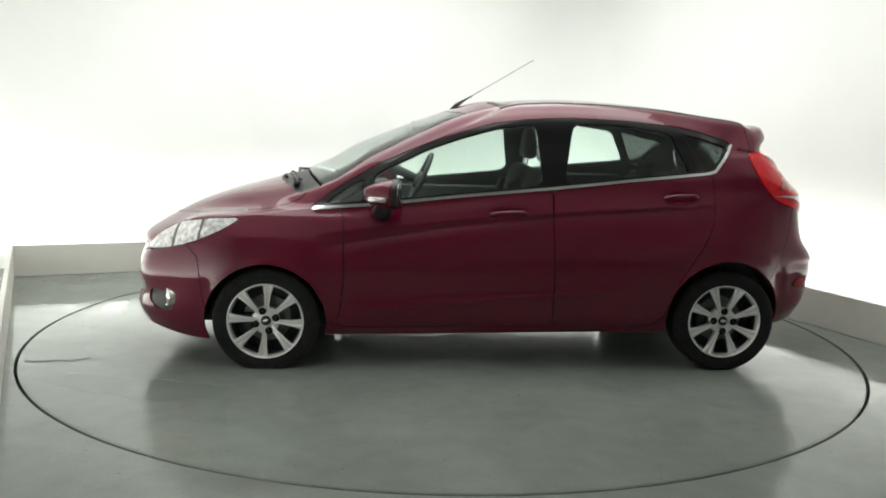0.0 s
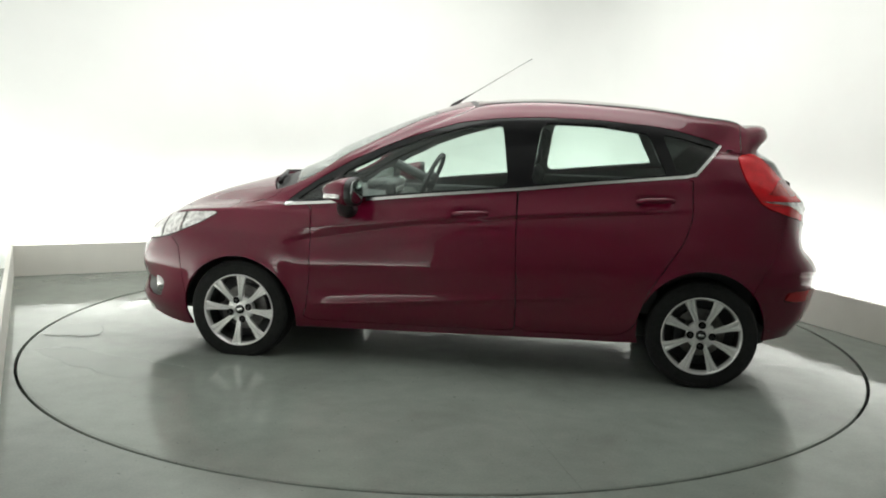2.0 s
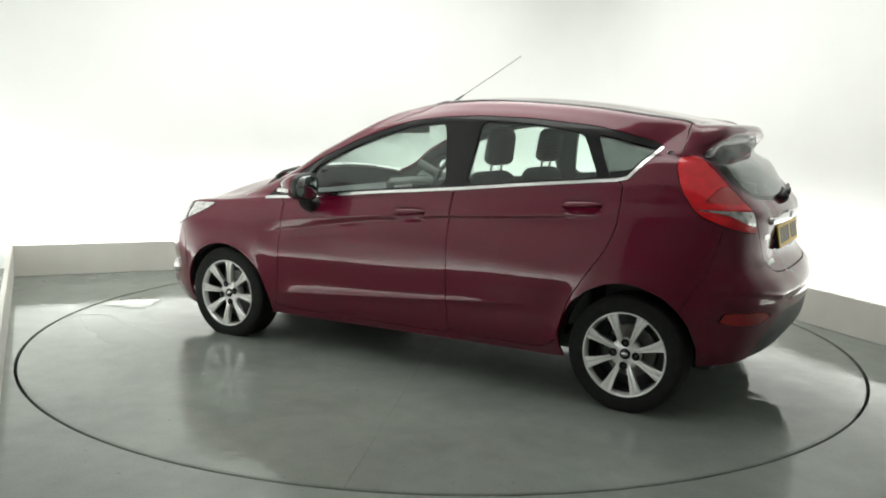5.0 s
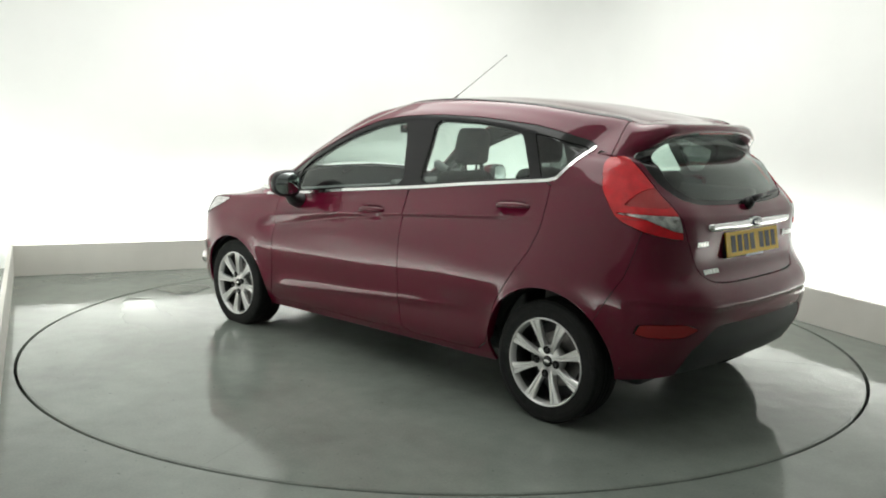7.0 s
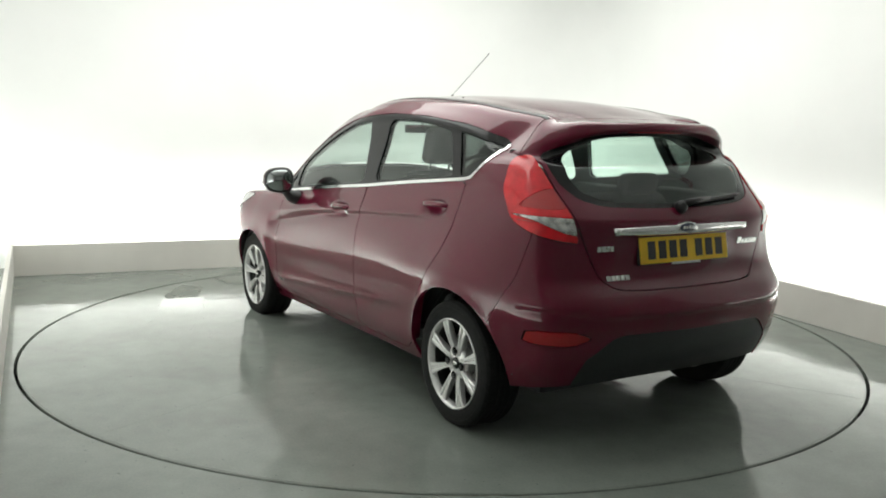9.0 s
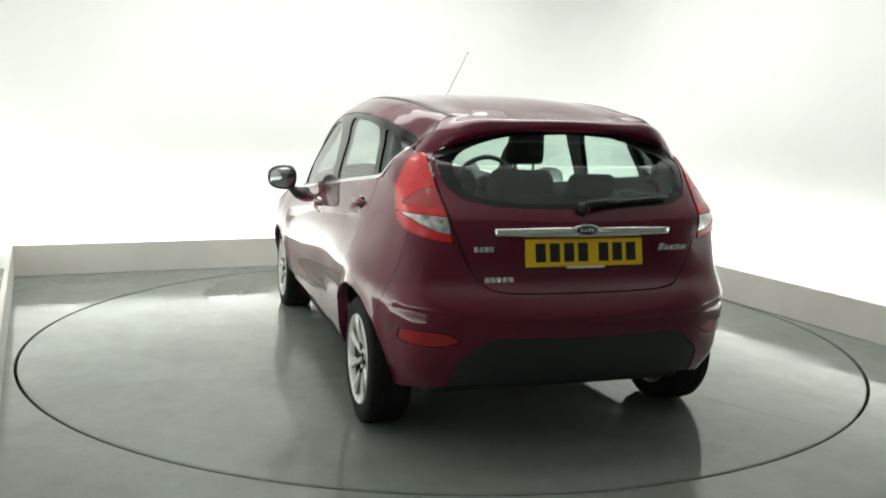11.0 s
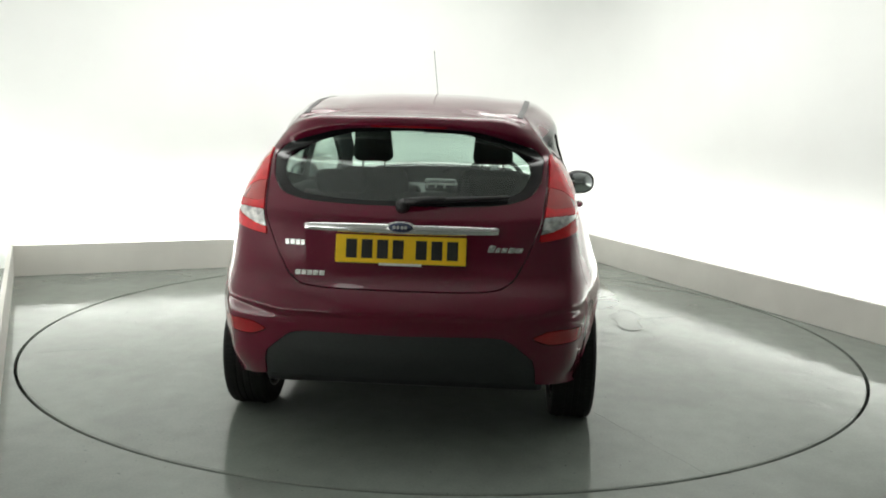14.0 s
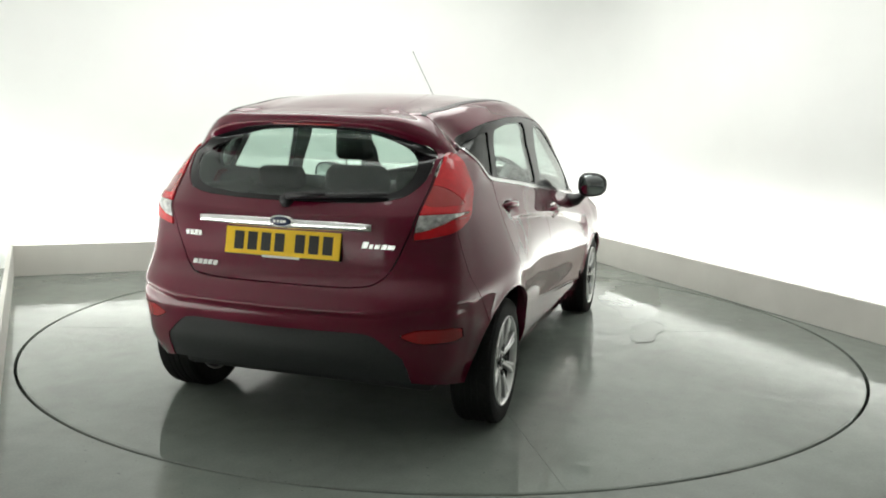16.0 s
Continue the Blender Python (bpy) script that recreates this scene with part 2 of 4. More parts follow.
build_cove_wall()
bay_box("wall_south", (-3.7, W_DARK - 0.12, -0.02), (3.7, W_DARK, ROOM_H), HALL, label="plain white wall of the hall", category="wall")
bay_box("wall_east", (3.6, W_DARK, -0.02), (3.72, W_F, ROOM_H), HALL, label="plain white wall of the hall", category="wall")
bay_box("wall_west", (-3.72, W_DARK, -0.02), (-3.6, W_F, ROOM_H), HALL, label="plain white wall of the hall", category="wall")
bay_box("ceiling", (-3.7, W_F, ROOM_H), (3.7, W_B + 1.2, ROOM_H + 0.1), CEIL, label="pale painted studio ceiling", category="ceiling")
bay_box("ceiling_hall", (-3.7, W_DARK - 0.12, ROOM_H), (3.7, W_F - 0.003, ROOM_H + 0.1), HALL, label="plain white ceiling of the hall", category="ceiling")


# ---------------- car: body skin spanned between feature lines ----------------
# car space: x forward, y to the car's left, z up, origin on the ground midway between the axles
SIDE_X = (1.62, 1.245, 0.93, 0.5, 0.0, -0.5, -0.93, -1.245, -1.52)


def line(nose, ys, zs, tail, xs=SIDE_X):
    """A feature line from the front centre round one flank to the rear centre."""
    return list(nose) + [(x, y, z) for x, y, z in zip(xs, ys, zs)] + list(tail)


def mean_line(a, b, up):
    return [tuple((p + q) / 2 for p, q in zip(s, t)) for s, t in zip(a, b)][:12] + list(up)


UNDER = line([(2.02, 0, .225), (1.99, .35, .215), (1.87, .62, .190)], (.74, .77, .77, .76, .76, .76, .77, .77, .74),
             (.145, .17, .175, .18, .19, .20, .21, .235, .25), [(-1.70, .625, .270), (-1.76, .52, .285), (-1.80, .3, .290), (-1.81, 0, .290)])
SILL = line([(2.050, 0, 0.275), (2.025, 0.35, 0.270), (1.89, 0.645, 0.255)], (.79, .80, .81, .803, .80, .80, .81, .80, .755),
            (.23, .26, .26, .26, .265, .27, .28, .31, .325), [(-1.73, .67, .340), (-1.80, .54, .352), (-1.85, .3, .356), (-1.865, 0, .356)])
LOWER = line([(2.035, 0, 0.37), (2.01, 0.35, 0.37), (1.87, 0.648, 0.375)], (.82, .845, .835, .822, .822, .822, .835, .835, .78),
             (.42, .43, .42, .42, .42, .42, .43, .44, .45), [(-1.755, .685, .46), (-1.83, .56, .465), (-1.88, .3, .465), (-1.895, 0, .465)])
WIDE = line([(2.045, 0, 0.47), (2.02, 0.35, 0.47), (1.895, 0.65, 0.48)], (.825, .855, .848, .836, .836, .838, .853, .845, .79),
            (.53, .56, .55, .55, .55, .56, .57, .58, .57), [(-1.765, .695, .57), (-1.84, .56, .575), (-1.885, .3, .58), (-1.90, 0, .58)])
LEDGE = line([(2.03, 0, 0.54), (2.005, 0.35, 0.54), (1.88, 0.645, 0.56)], (.82, .85, .845, .832, .833, .836, .848, .842, .785),
             (.61, .625, .610, .620, .635, .650, .665, .680, .650), [(-1.745, .685, .64), (-1.81, .56, .645), (-1.845, .3, .65), (-1.855, 0, .65)])
GATE = line([(2.01, 0, 0.595), (1.98, 0.35, 0.595), (1.85, 0.638, 0.62)], (.812, .838, .835, .828, .826, .824, .822, .812, .765),
            (.67, .68, .670, .690, .720, .745, .765, .770, .730), [(-1.705, .672, .72), (-1.755, .55, .72), (-1.785, .3, .715), (-1.795, 0, .715)])
CREASE = line([(1.995, 0, .675), (1.965, .35, .675), (1.81, .625, .70)], (.785, .815, .815, .812, .808, .800, .785, .765, .725),
              (.735, .735, .730, .758, .805, .855, .890, .910, .910), [(-1.672, .668, .875), (-1.742, .54, .868), (-1.775, .3, .866), (-1.785, 0, .866)])
OVER = line([(1.85, 0, .765), (1.82, .33, .765), (1.68, .60, .780)], (.750, .780, .790, .790, .787, .775, .757, .738, .705),
            (.785, .795, .790, .820, .870, .915, .955, .975, .980), [(-1.668, .668, .935), (-1.738, .55, .928), (-1.770, .3, .922), (-1.782, 0, .920)])
SHOULDER = line([(1.57, 0, .885), (1.53, .33, .878), (1.38, .57, .845)], (.715, .752, .763, .765, .763, .750, .732, .715, .695),
                (.830, .840, .840, .878, .933, .987, .032 + 1, 1.055, 1.07), [(-1.618, .655, 1.010), (-1.702, .555, .990), (-1.750, .3, .970), (-1.764, 0, .963)],
                (1.30, 1.05, .86, .48, 0, -.5, -.93, -1.20, -1.42))
BELT = line([(1.22, 0, .985), (1.18, .35, .972), (1.08, .635, .925)], (.720, .747, .756, .760, .757, .745, .722, .700, .672),
            (.868, .866, .878, .912, .962, 1.014, 1.056, 1.085, 1.13), [(-1.550, .635, 1.088), (-1.646, .550, 1.048), (-1.720, .3, 1.011), (-1.738, 0, 1.001)],
            (1.02, .93, .78, .45, 0, -.5, -.93, -1.16, -1.33))
PANE = line([(.76, 0, 1.194), (.728, .34, 1.186), (.66, .612, 1.148)], (.674, .690, .699, .707, .707, .697, .675, .647, .61),
            (1.125, 1.13, 1.14, 1.16, 1.185, 1.20, 1.21, 1.21, 1.20), [(-1.482, .598, 1.178), (-1.574, .533, 1.155), (-1.628, .29, 1.145), (-1.643, 0, 1.145)],
            (.60, .53, .44, .25, -.05, -.5, -.93, -1.155, -1.31))
DRIP = line([(.26, 0, 1.390), (.24, .31, 1.386), (.17, .548, 1.373)], (.610, .623, .631, .637, .636, .628, .609, .586, .56),
            (1.340, 1.352, 1.362, 1.374, 1.380, 1.377, 1.347, 1.307, 1.262), [(-1.440, .572, 1.238), (-1.505, .508, 1.240), (-1.525, .29, 1.280), (-1.530, 0, 1.288)],
            (.14, .08, 0, -.12, -.3, -.6, -.95, -1.15, -1.29))
EDGE = line([(.14, 0, 1.432), (.12, .28, 1.426), (.06, .50, 1.405)], (.555, .569, .576, .578, .577, .570, .552, .532, .51),
            (1.385, 1.396, 1.406, 1.416, 1.422, 1.418, 1.393, 1.36, 1.332), [(-1.455, .515, 1.303), (-1.528, .455, 1.310), (-1.572, .27, 1.325), (-1.584, 0, 1.331)],
            (.04, 0, -.06, -.17, -.33, -.6, -.95, -1.18, -1.36))
LIP = mean_line(DRIP, EDGE, [(-1.450, .548, 1.266), (-1.528, .485, 1.270), (-1.575, .290, 1.300), (-1.586, 0, 1.310)])
ROOF = line([(-.05, 0, 1.452), (-.06, .16, 1.45), (-.08, .30, 1.446)], (.35, .35, .35, .35, .35, .345, .34, .335, .325),
            (1.443, 1.446, 1.449, 1.453, 1.457, 1.452, 1.428, 1.401, 1.374), [(-1.37, .30, 1.357), (-1.43, .26, 1.350), (-1.465, .15, 1.349), (-1.475, 0, 1.349)],
            (-.1, -.12, -.15, -.22, -.35, -.6, -.93, -1.13, -1.29))
RIDGE_X = (-.20, -.21, -.23, -.25, -.27, -.30, -.36, -.46, -.63, -.89, -1.06, -1.17, -1.23, -1.27, -1.30, -1.31)
RIDGE = [(x, 0, 1.467 - 0.125 * max(0, -x - 0.45) ** 2 - 0.06 * max(0, x + 0.45) ** 2) for x in RIDGE_X]
LINES = np.array([UNDER, SILL, LOWER, WIDE, LEDGE, GATE, CREASE, OVER, SHOULDER, BELT, PANE, DRIP, LIP, EDGE, ROOF, RIDGE])
V_BELT, V_DRIP, V_EDGE = 9.0, 11.0, 13.0


def spline_axis(grid, knots, at):
    """Cubic interpolation of grid along its first axis; grid carries one phantom row at either end."""
    out = np.empty((len(at),) + grid.shape[1:])
    tang = np.empty_like(grid)
    for i in range(1, len(grid) - 1):
        h0, h1 = knots[i] - knots[i - 1], knots[i + 1] - knots[i]
        d0, d1 = (grid[i] - grid[i - 1]) / h0, (grid[i + 1] - grid[i]) / h1
        tang[i] = (d0 * h1 + d1 * h0) / (h0 + h1)
    for k, t in enumerate(at):
        i = min(max(int(np.searchsorted(knots, t, side="right")) - 1, 1), len(grid) - 3)
        h = knots[i + 1] - knots[i]
        s = (t - knots[i]) / h
        a, b = 2 * s ** 3 - 3 * s ** 2 + 1, s ** 3 - 2 * s ** 2 + s
        out[k] = a * grid[i] + b * h * tang[i] + (1 - a) * grid[i + 1] + (s ** 3 - s ** 2) * h * tang[i + 1]
    return out


def skin(step=0.0135):
    """Half of the body skin: points, normals, line number of each point, triangles."""
    flip = np.array([1, -1, 1.0])
    g = LINES
    g = np.concatenate([2 * g[:1] - g[1:2], g, g[-2:-1] * flip])                    # rows: below the sill, across the ridge
    g = np.concatenate([g[:, 1:2] * flip, g, g[:, -2:-1] * flip], axis=1)           # columns: across the centre plane
    dv = np.linalg.norm(np.diff(g, axis=0), axis=2)[:, 4:13].mean(1)
    kv = np.concatenate([[0], np.cumsum(np.maximum(dv, 0.02))])
    du = np.linalg.norm(np.diff(g, axis=1), axis=2)[3:12].mean(0)
    ku = np.concatenate([[0], np.cumsum(np.maximum(du, 0.03))])
    tv = np.linspace(kv[1], kv[-2], int((kv[-2] - kv[1]) / 0.009))
    tu = np.linspace(ku[1], ku[-2], int((ku[-2] - ku[1]) / step))
    p = spline_axis(g, kv, tv)
    p = spline_axis(p.transpose(1, 0, 2), ku, tu).transpose(1, 0, 2)
    p[:, 0, 1] = p[:, -1, 1] = 0
    p[-1, :, 1] = 0
    for _ in range(5):                                                              # ease small ripples
        q = p.copy()
        q[1:-1, 1:-1] = 0.5 * p[1:-1, 1:-1] + 0.125 * (p[2:, 1:-1] + p[:-2, 1:-1] + p[1:-1, 2:] + p[1:-1, :-2])
        q[1:-1, 0] = 0.5 * p[1:-1, 0] + 0.125 * (p[2:, 0] + p[:-2, 0]) + 0.25 * p[1:-1, 1] * [1, 0, 1] + 0
        q[1:-1, -1] = 0.5 * p[1:-1, -1] + 0.125 * (p[2:, -1] + p[:-2, -1]) + 0.25 * p[1:-1, -2] * [1, 0, 1]
        p = q
    # pressed lines on the flank: an undercut band that narrows rearwards into a crease, and a soft line low on the doors
    X, Y, Z = p[..., 0].copy(), p[..., 1].copy(), p[..., 2].copy()
    on = np.clip((Y - 0.66) / 0.05, 0, 1)
    low = np.interp(-X, [-0.93, -0.21, 0.25, 1.0, 1.3], [0.660, 0.783, 0.835, 0.892, 0.905])
    high = low + 0.010 + 0.060 * np.clip((X + 0.05) / 0.95, 0, 1)
    deep = (0.014 + 0.012 * np.clip((X + 0.15) / 1.0, 0, 1)) * np.clip((0.99 - X) / 0.12, 0, 1) * np.clip((X + 1.20) / 0.35, 0, 1)
    band = np.where(Z < low, np.exp(-np.maximum(low - Z, 0) / 0.075), np.clip((high - Z) / (high - low), 0, 1))
    p[..., 1] -= on * deep * band
    sill = 0.316 + (0.80 - X) * 0.088
    fade = np.clip((0.84 - X) / 0.10, 0, 1) * np.clip((X + 0.80) / 0.40, 0, 1)
    p[..., 1] += 0.015 * on * fade * np.where(Z > sill, np.exp(-np.maximum(Z - sill, 0) / 0.040), np.exp(-np.maximum(sill - Z, 0) / 0.016))
    for ax, az, ar in ((1.250, .246, .322), (-1.237, .295, .322)):                   # rolled lips round the wheel arches
        rr = np.hypot(X - ax, Z - az)
        p[..., 1] += 0.012 * on * np.exp(-np.maximum(rr - ar, 0) / 0.030) * np.clip((Z - 0.26) / 0.1, 0, 1) * np.clip((1.62 - np.abs(X)) / 0.1, 0, 1)
    for hx, hz in ((-.028, .838), (-.978, .938)):                                   # finger recesses behind the handles
        p[..., 1] -= 0.016 * on * np.exp(-((X - hx) / 0.078) ** 4 - ((Z - hz) / 0.030) ** 4)
    tail = np.clip((-1.6 - X) / 0.05, 0, 1)
    p[..., 0] += 0.004 * tail / (1 + np.exp((Y - 0.345) / 0.022)) / (1 + np.exp((Z - 0.885) / 0.008)) / (1 + np.exp((0.725 - Z) / 0.015))   # plate recess
    edge = 0.570 + 0.035 * np.clip((Y - 0.45) / 0.25, 0, 1)
    p[..., 0] += 0.016 * tail / (1 + np.exp((Z - edge) / 0.005)) / (1 + np.exp((0.30 - Z) / 0.03))                       # undercut below the bumper's ledge
    full = np.concatenate([p[:, 1:2] * flip, p, p[:, -2:-1] * flip], axis=1)
    full = np.concatenate([2 * full[:1] - full[1:2], full, full[-2:-1] * flip])
    n = np.cross(full[1:-1, 2:] - full[1:-1, :-2], full[2:, 1:-1] - full[:-2, 1:-1])
    n /= np.maximum(np.linalg.norm(n, axis=2, keepdims=True), 1e-12)
    line_no = np.interp(tv, kv[1:-1], np.arange(len(LINES)))
    col_no = np.interp(tu, ku[1:-1], np.arange(LINES.shape[1]))
    nv, nu = p.shape[:2]
    idx = np.arange(nv * nu).reshape(nv, nu)
    a, b, c, d = idx[:-1, :-1].ravel(), idx[:-1, 1:].ravel(), idx[1:, 1:].ravel(), idx[1:, :-1].ravel()
    tri = np.concatenate([np.stack([a, b, c], 1), np.stack([a, c, d], 1)])
    vv = np.repeat(line_no[:, None], nu, 1).ravel()
    uu = np.repeat(col_no[None], nv, 0).ravel()
    return np.concatenate([p.reshape(-1, 3), n.reshape(-1, 3), vv[:, None], uu[:, None]], 1), tri


def poly_sd(pts, poly):
    """Signed distance of 2D points to a closed polygon, negative inside."""
    poly = np.asarray(poly, float)
    best, inside = np.full(len(pts), 1e9), np.zeros(len(pts), bool)
    for a, b in zip(poly, np.roll(poly, -1, 0)):
        e, w = b - a, pts - a
        k = np.clip((w @ e) / max(e @ e, 1e-12), 0, 1)
        best = np.minimum(best, np.linalg.norm(w - k[:, None] * e, axis=1))
        cond = (a[1] > pts[:, 1]) != (b[1] > pts[:, 1])
        cross = a[0] + (pts[:, 1] - a[1]) * e[0] / (e[1] if abs(e[1]) > 1e-12 else 1e-12)
        inside ^= cond & (pts[:, 0] < cross)
    return np.where(inside, -best, best)


def rounded(poly, times=2, cut=0.22):
    """Corner cutting: rounds the corners of an outline."""
    p = [Vector(q) for q in poly]
    for _ in range(times):
        r = []
        for a, b in zip(p, p[1:] + p[:1]):
            r += [a.lerp(b, cut), a.lerp(b, 1 - cut)]
        p = r
    return [tuple(q) for q in p]


def split(sheet, sd):
    """Cuts a sheet along sd = 0: the pieces where sd is negative and positive."""
    P, tri = sheet
    s = np.where(np.abs(sd) < 1e-7, 1e-7, sd)
    neg = s < 0
    cnt = neg[tri].sum(1)
    t_in, t_out = tri[cnt == 3], tri[cnt == 0]
    mix = tri[(cnt == 1) | (cnt == 2)]
    if len(mix):
        lone = np.where(neg[mix].sum(1)[:, None] == 1, neg[mix], ~neg[mix])
        k = lone.argmax(1)
        r = np.arange(len(mix))
        a, b, c = mix[r, k], mix[r, (k + 1) % 3], mix[r, (k + 2) % 3]
        ed = np.sort(np.concatenate([np.stack([a, b], 1), np.stack([a, c], 1)]), axis=1)
        un, inv = np.unique(ed, axis=0, return_inverse=True)
        inv = inv.ravel()
        f = (s[un[:, 0]] / (s[un[:, 0]] - s[un[:, 1]]))[:, None]
        Q = P[un[:, 0]] * (1 - f) + P[un[:, 1]] * f
        ab, ac = len(P) + inv[:len(a)], len(P) + inv[len(a):]
        P = np.concatenate([P, Q])
        one = np.stack([a, ab, ac], 1)
        two = np.concatenate([np.stack([ab, b, c], 1), np.stack([ab, c, ac], 1)])
        ni = neg[a]
        nn = np.concatenate([ni, ni])
        t_in = np.concatenate([t_in, one[ni], two[~nn]])
        t_out = np.concatenate([t_out, one[~ni], two[nn]])

    def tidy(t):
        u, inv = np.unique(t, return_inverse=True)
        return P[u], inv.reshape(-1, 3)
    return tidy(t_in), tidy(t_out)


def carve(sheet, field, gap=0.0):
    """Takes out the region where field < 0 and leaves a joint of 2 * gap round it."""
    a, _ = split(sheet, field(sheet[0]) + gap)
    _, b = split(sheet, field(sheet[0]) - gap)
    return a, b


def side_field(poly, ymin=0.3):
    return lambda P: np.maximum(poly_sd(P[:, [0, 2]], poly), ymin - P[:, 1])


def rear_field(poly, xmax=-1.25):
    return lambda P: np.maximum(poly_sd(P[:, [1, 2]], poly), P[:, 0] - xmax)


def both_halves(sheet):
    """Adds the mirrored half and welds it along the centre plane."""
    P, tri = sheet
    mid = np.abs(P[:, 1]) < 1e-4
    P = P.copy()
    P[mid, 1] = 0
    Q = P.copy()
    Q[:, [1, 4]] *= -1
    idx = np.arange(len(P)) + len(P)
    idx[mid] = np.arange(len(P))[mid]
    return np.concatenate([P, Q]), np.concatenate([tri, idx[tri][:, ::-1]])


def mirrored(sheet):
    Q = sheet[0].copy()
    Q[:, [1, 4]] *= -1
    return Q, sheet[1][:, ::-1]


def sheet_part(name, sheet, material, parent, thick=0.015, lift=0.0, label="", inner=None):
    """A sheet with thickness as one mesh, shaded with the skin's own normals."""
    P, tri = sheet
    n = P[:, 3:6] / np.maximum(np.linalg.norm(P[:, 3:6], axis=1, keepdims=True), 1e-9)
    co = P[:, :3] + n * lift
    inn = co - n * thick
    N = len(co)
    ed = np.concatenate([tri[:, [0, 1]], tri[:, [1, 2]], tri[:, [2, 0]]])
    key = np.sort(ed, axis=1)
    _, first, count = np.unique(key[:, 0].astype(np.int64) * (N + 1) + key[:, 1], return_index=True, return_counts=True)
    rim = ed[first[count == 1]]
    R = len(rim)
    rv = np.concatenate([co[rim[:, 0]], co[rim[:, 1]], inn[rim[:, 1]], inn[rim[:, 0]]])
    e = co[rim[:, 1]] - co[rim[:, 0]]
    rn = np.cross(e, n[rim[:, 0]])
    rn /= np.maximum(np.linalg.norm(rn, axis=1, keepdims=True), 1e-9)
    verts = np.concatenate([co, inn, rv])
    norms = np.concatenate([n, -n, rn, rn, rn, rn])
    b = 2 * N + np.arange(R)
    quads = np.stack([b + R, b, b + 3 * R, b + 2 * R], 1)
    faces = tri.tolist() + (tri[:, ::-1] + N).tolist() + quads.tolist()
    me = bpy.data.meshes.new(name)
    me.from_pydata(verts.tolist(), [], faces)
    me.polygons.foreach_set("use_smooth", [True] * len(me.polygons))
    me.materials.append(material)
    if inner:
        me.materials.append(inner)
        me.polygons.foreach_set("material_index", [0] * len(tri) + [1] * (len(tri)) + [0] * R)
    me.normals_split_custom_set_from_vertices(norms.tolist())
    ob = new(name, me)
    ob.parent = parent
    return tagged(ob, label)


car = new("car")
tagged(car, "dark maroon five-door hatchback with silver alloy wheels, parked on the turntable", "car")

# outlines on the flank (x, z)
DLO = [(1.03, .852), (.70, .884), (.22, .938), (-.28, .988), (-.68, 1.034), (-1.16, 1.080), (-1.305, 1.238), (-1.26, 1.262), (-1.10, 1.305), (-.98, 1.328),
       (-.67, 1.356), (-.37, 1.363), (-.16, 1.352), (.05, 1.326), (.23, 1.272), (.44, 1.197), (.65, 1.103), (.83, .998), (.95, .915)]
FRONT_PANE = [(.70, .900), (.22, .953), (-.222, .999), (-.175, 1.325), (.04, 1.298), (.22, 1.245), (.42, 1.173), (.60, 1.085), (.685, 1.035)]
REAR_PANE = [(-.335, 1.011), (-.68, 1.049), (-1.00, 1.082), (-1.03, 1.090), (-.93, 1.292), (-.67, 1.330), (-.385, 1.335)]
QUARTER_PANE = [(-1.085, 1.092), (-1.155, 1.099), (-1.27, 1.228), (-1.245, 1.236), (-1.08, 1.277), (-1.00, 1.288)]
SAIL_PANE = [(.955, .878), (.745, .899), (.735, 1.012), (.80, .985)]
FRONT_DOOR = [(.845, .83), (.835, .50), (.86, .30), (.885, .245), (.84, .222), (-.27, .232), (-.288, .27), (-.288, .5), (-.275, .80), (-.27, .995), (.22, .95), (.70, .90), (.90, .875)]
REAR_DOOR = [(-.285, .5), (-.285, .235), (-.82, .245), (-.90, .30), (-.965, .50), (-1.06, .65), (-1.13, .76), (-1.165, .87), (-1.16, 1.084), (-.68, 1.04), (-.276, .99), (-.275, .80)]

half = skin()
whole_half = half


def surf(x, z):
    """Point and outward normal of the flank at (x, z)."""
    P = whole_half[0]
    d = (P[:, 0] - x) ** 2 + (P[:, 2] - z) ** 2 + np.where(P[:, 1] < 0.45, 9, 0)
    i = np.argsort(d)[:6]
    w = 1 / (d[i] + 1e-6)
    q = (P[i, :6] * w[:, None]).sum(0) / w.sum()
    return Vector((x, q[1], z)), Vector(q[3:6]).normalized()


def surf_rear(y, z):
    """Point and outward normal of the tail at (y, z)."""
    P = whole_half[0]
    d = (P[:, 1] - abs(y)) ** 2 + (P[:, 2] - z) ** 2 + np.where(P[:, 0] > -1.4, 9, 0)
    i = np.argsort(d)[:6]
    w = 1 / (d[i] + 1e-6)
    q = (P[i, :6] * w[:, None]).sum(0) / w.sum()
    s = 1 if y >= 0 else -1
    return Vector((q[0], y, z)), Vector((q[3], q[4] * s, q[5])).normalized()


def path_band(points, width, axes=(0, 2), ymin=0.3):
    """Field of a band round an open polyline."""
    pts = np.asarray(points, float)

    def field(P):
        q, best = P[:, list(axes)], np.full(len(P), 1e9)
        for a, b in zip(pts, pts[1:]):
            e, w = b - a, q - a
            k = np.clip((w @ e) / (e @ e), 0, 1)
            best = np.minimum(best, np.linalg.norm(w - k[:, None] * e, axis=1))
        return np.maximum(best - width, ymin - P[:, 1])
    return field


def pair(name, sheet, material, parent, **kw):
    """The same part on either flank."""
    return [sheet_part(name, sheet, material, parent, **kw), sheet_part(name, mirrored(sheet), material, parent, **kw)]


def arch(cx, cz, r):
    return lambda P: np.maximum(np.hypot(P[:, 0] - cx, P[:, 2] - cz) - r, 0.4 - P[:, 1])


J = 0.0022      # half the width of a panel joint


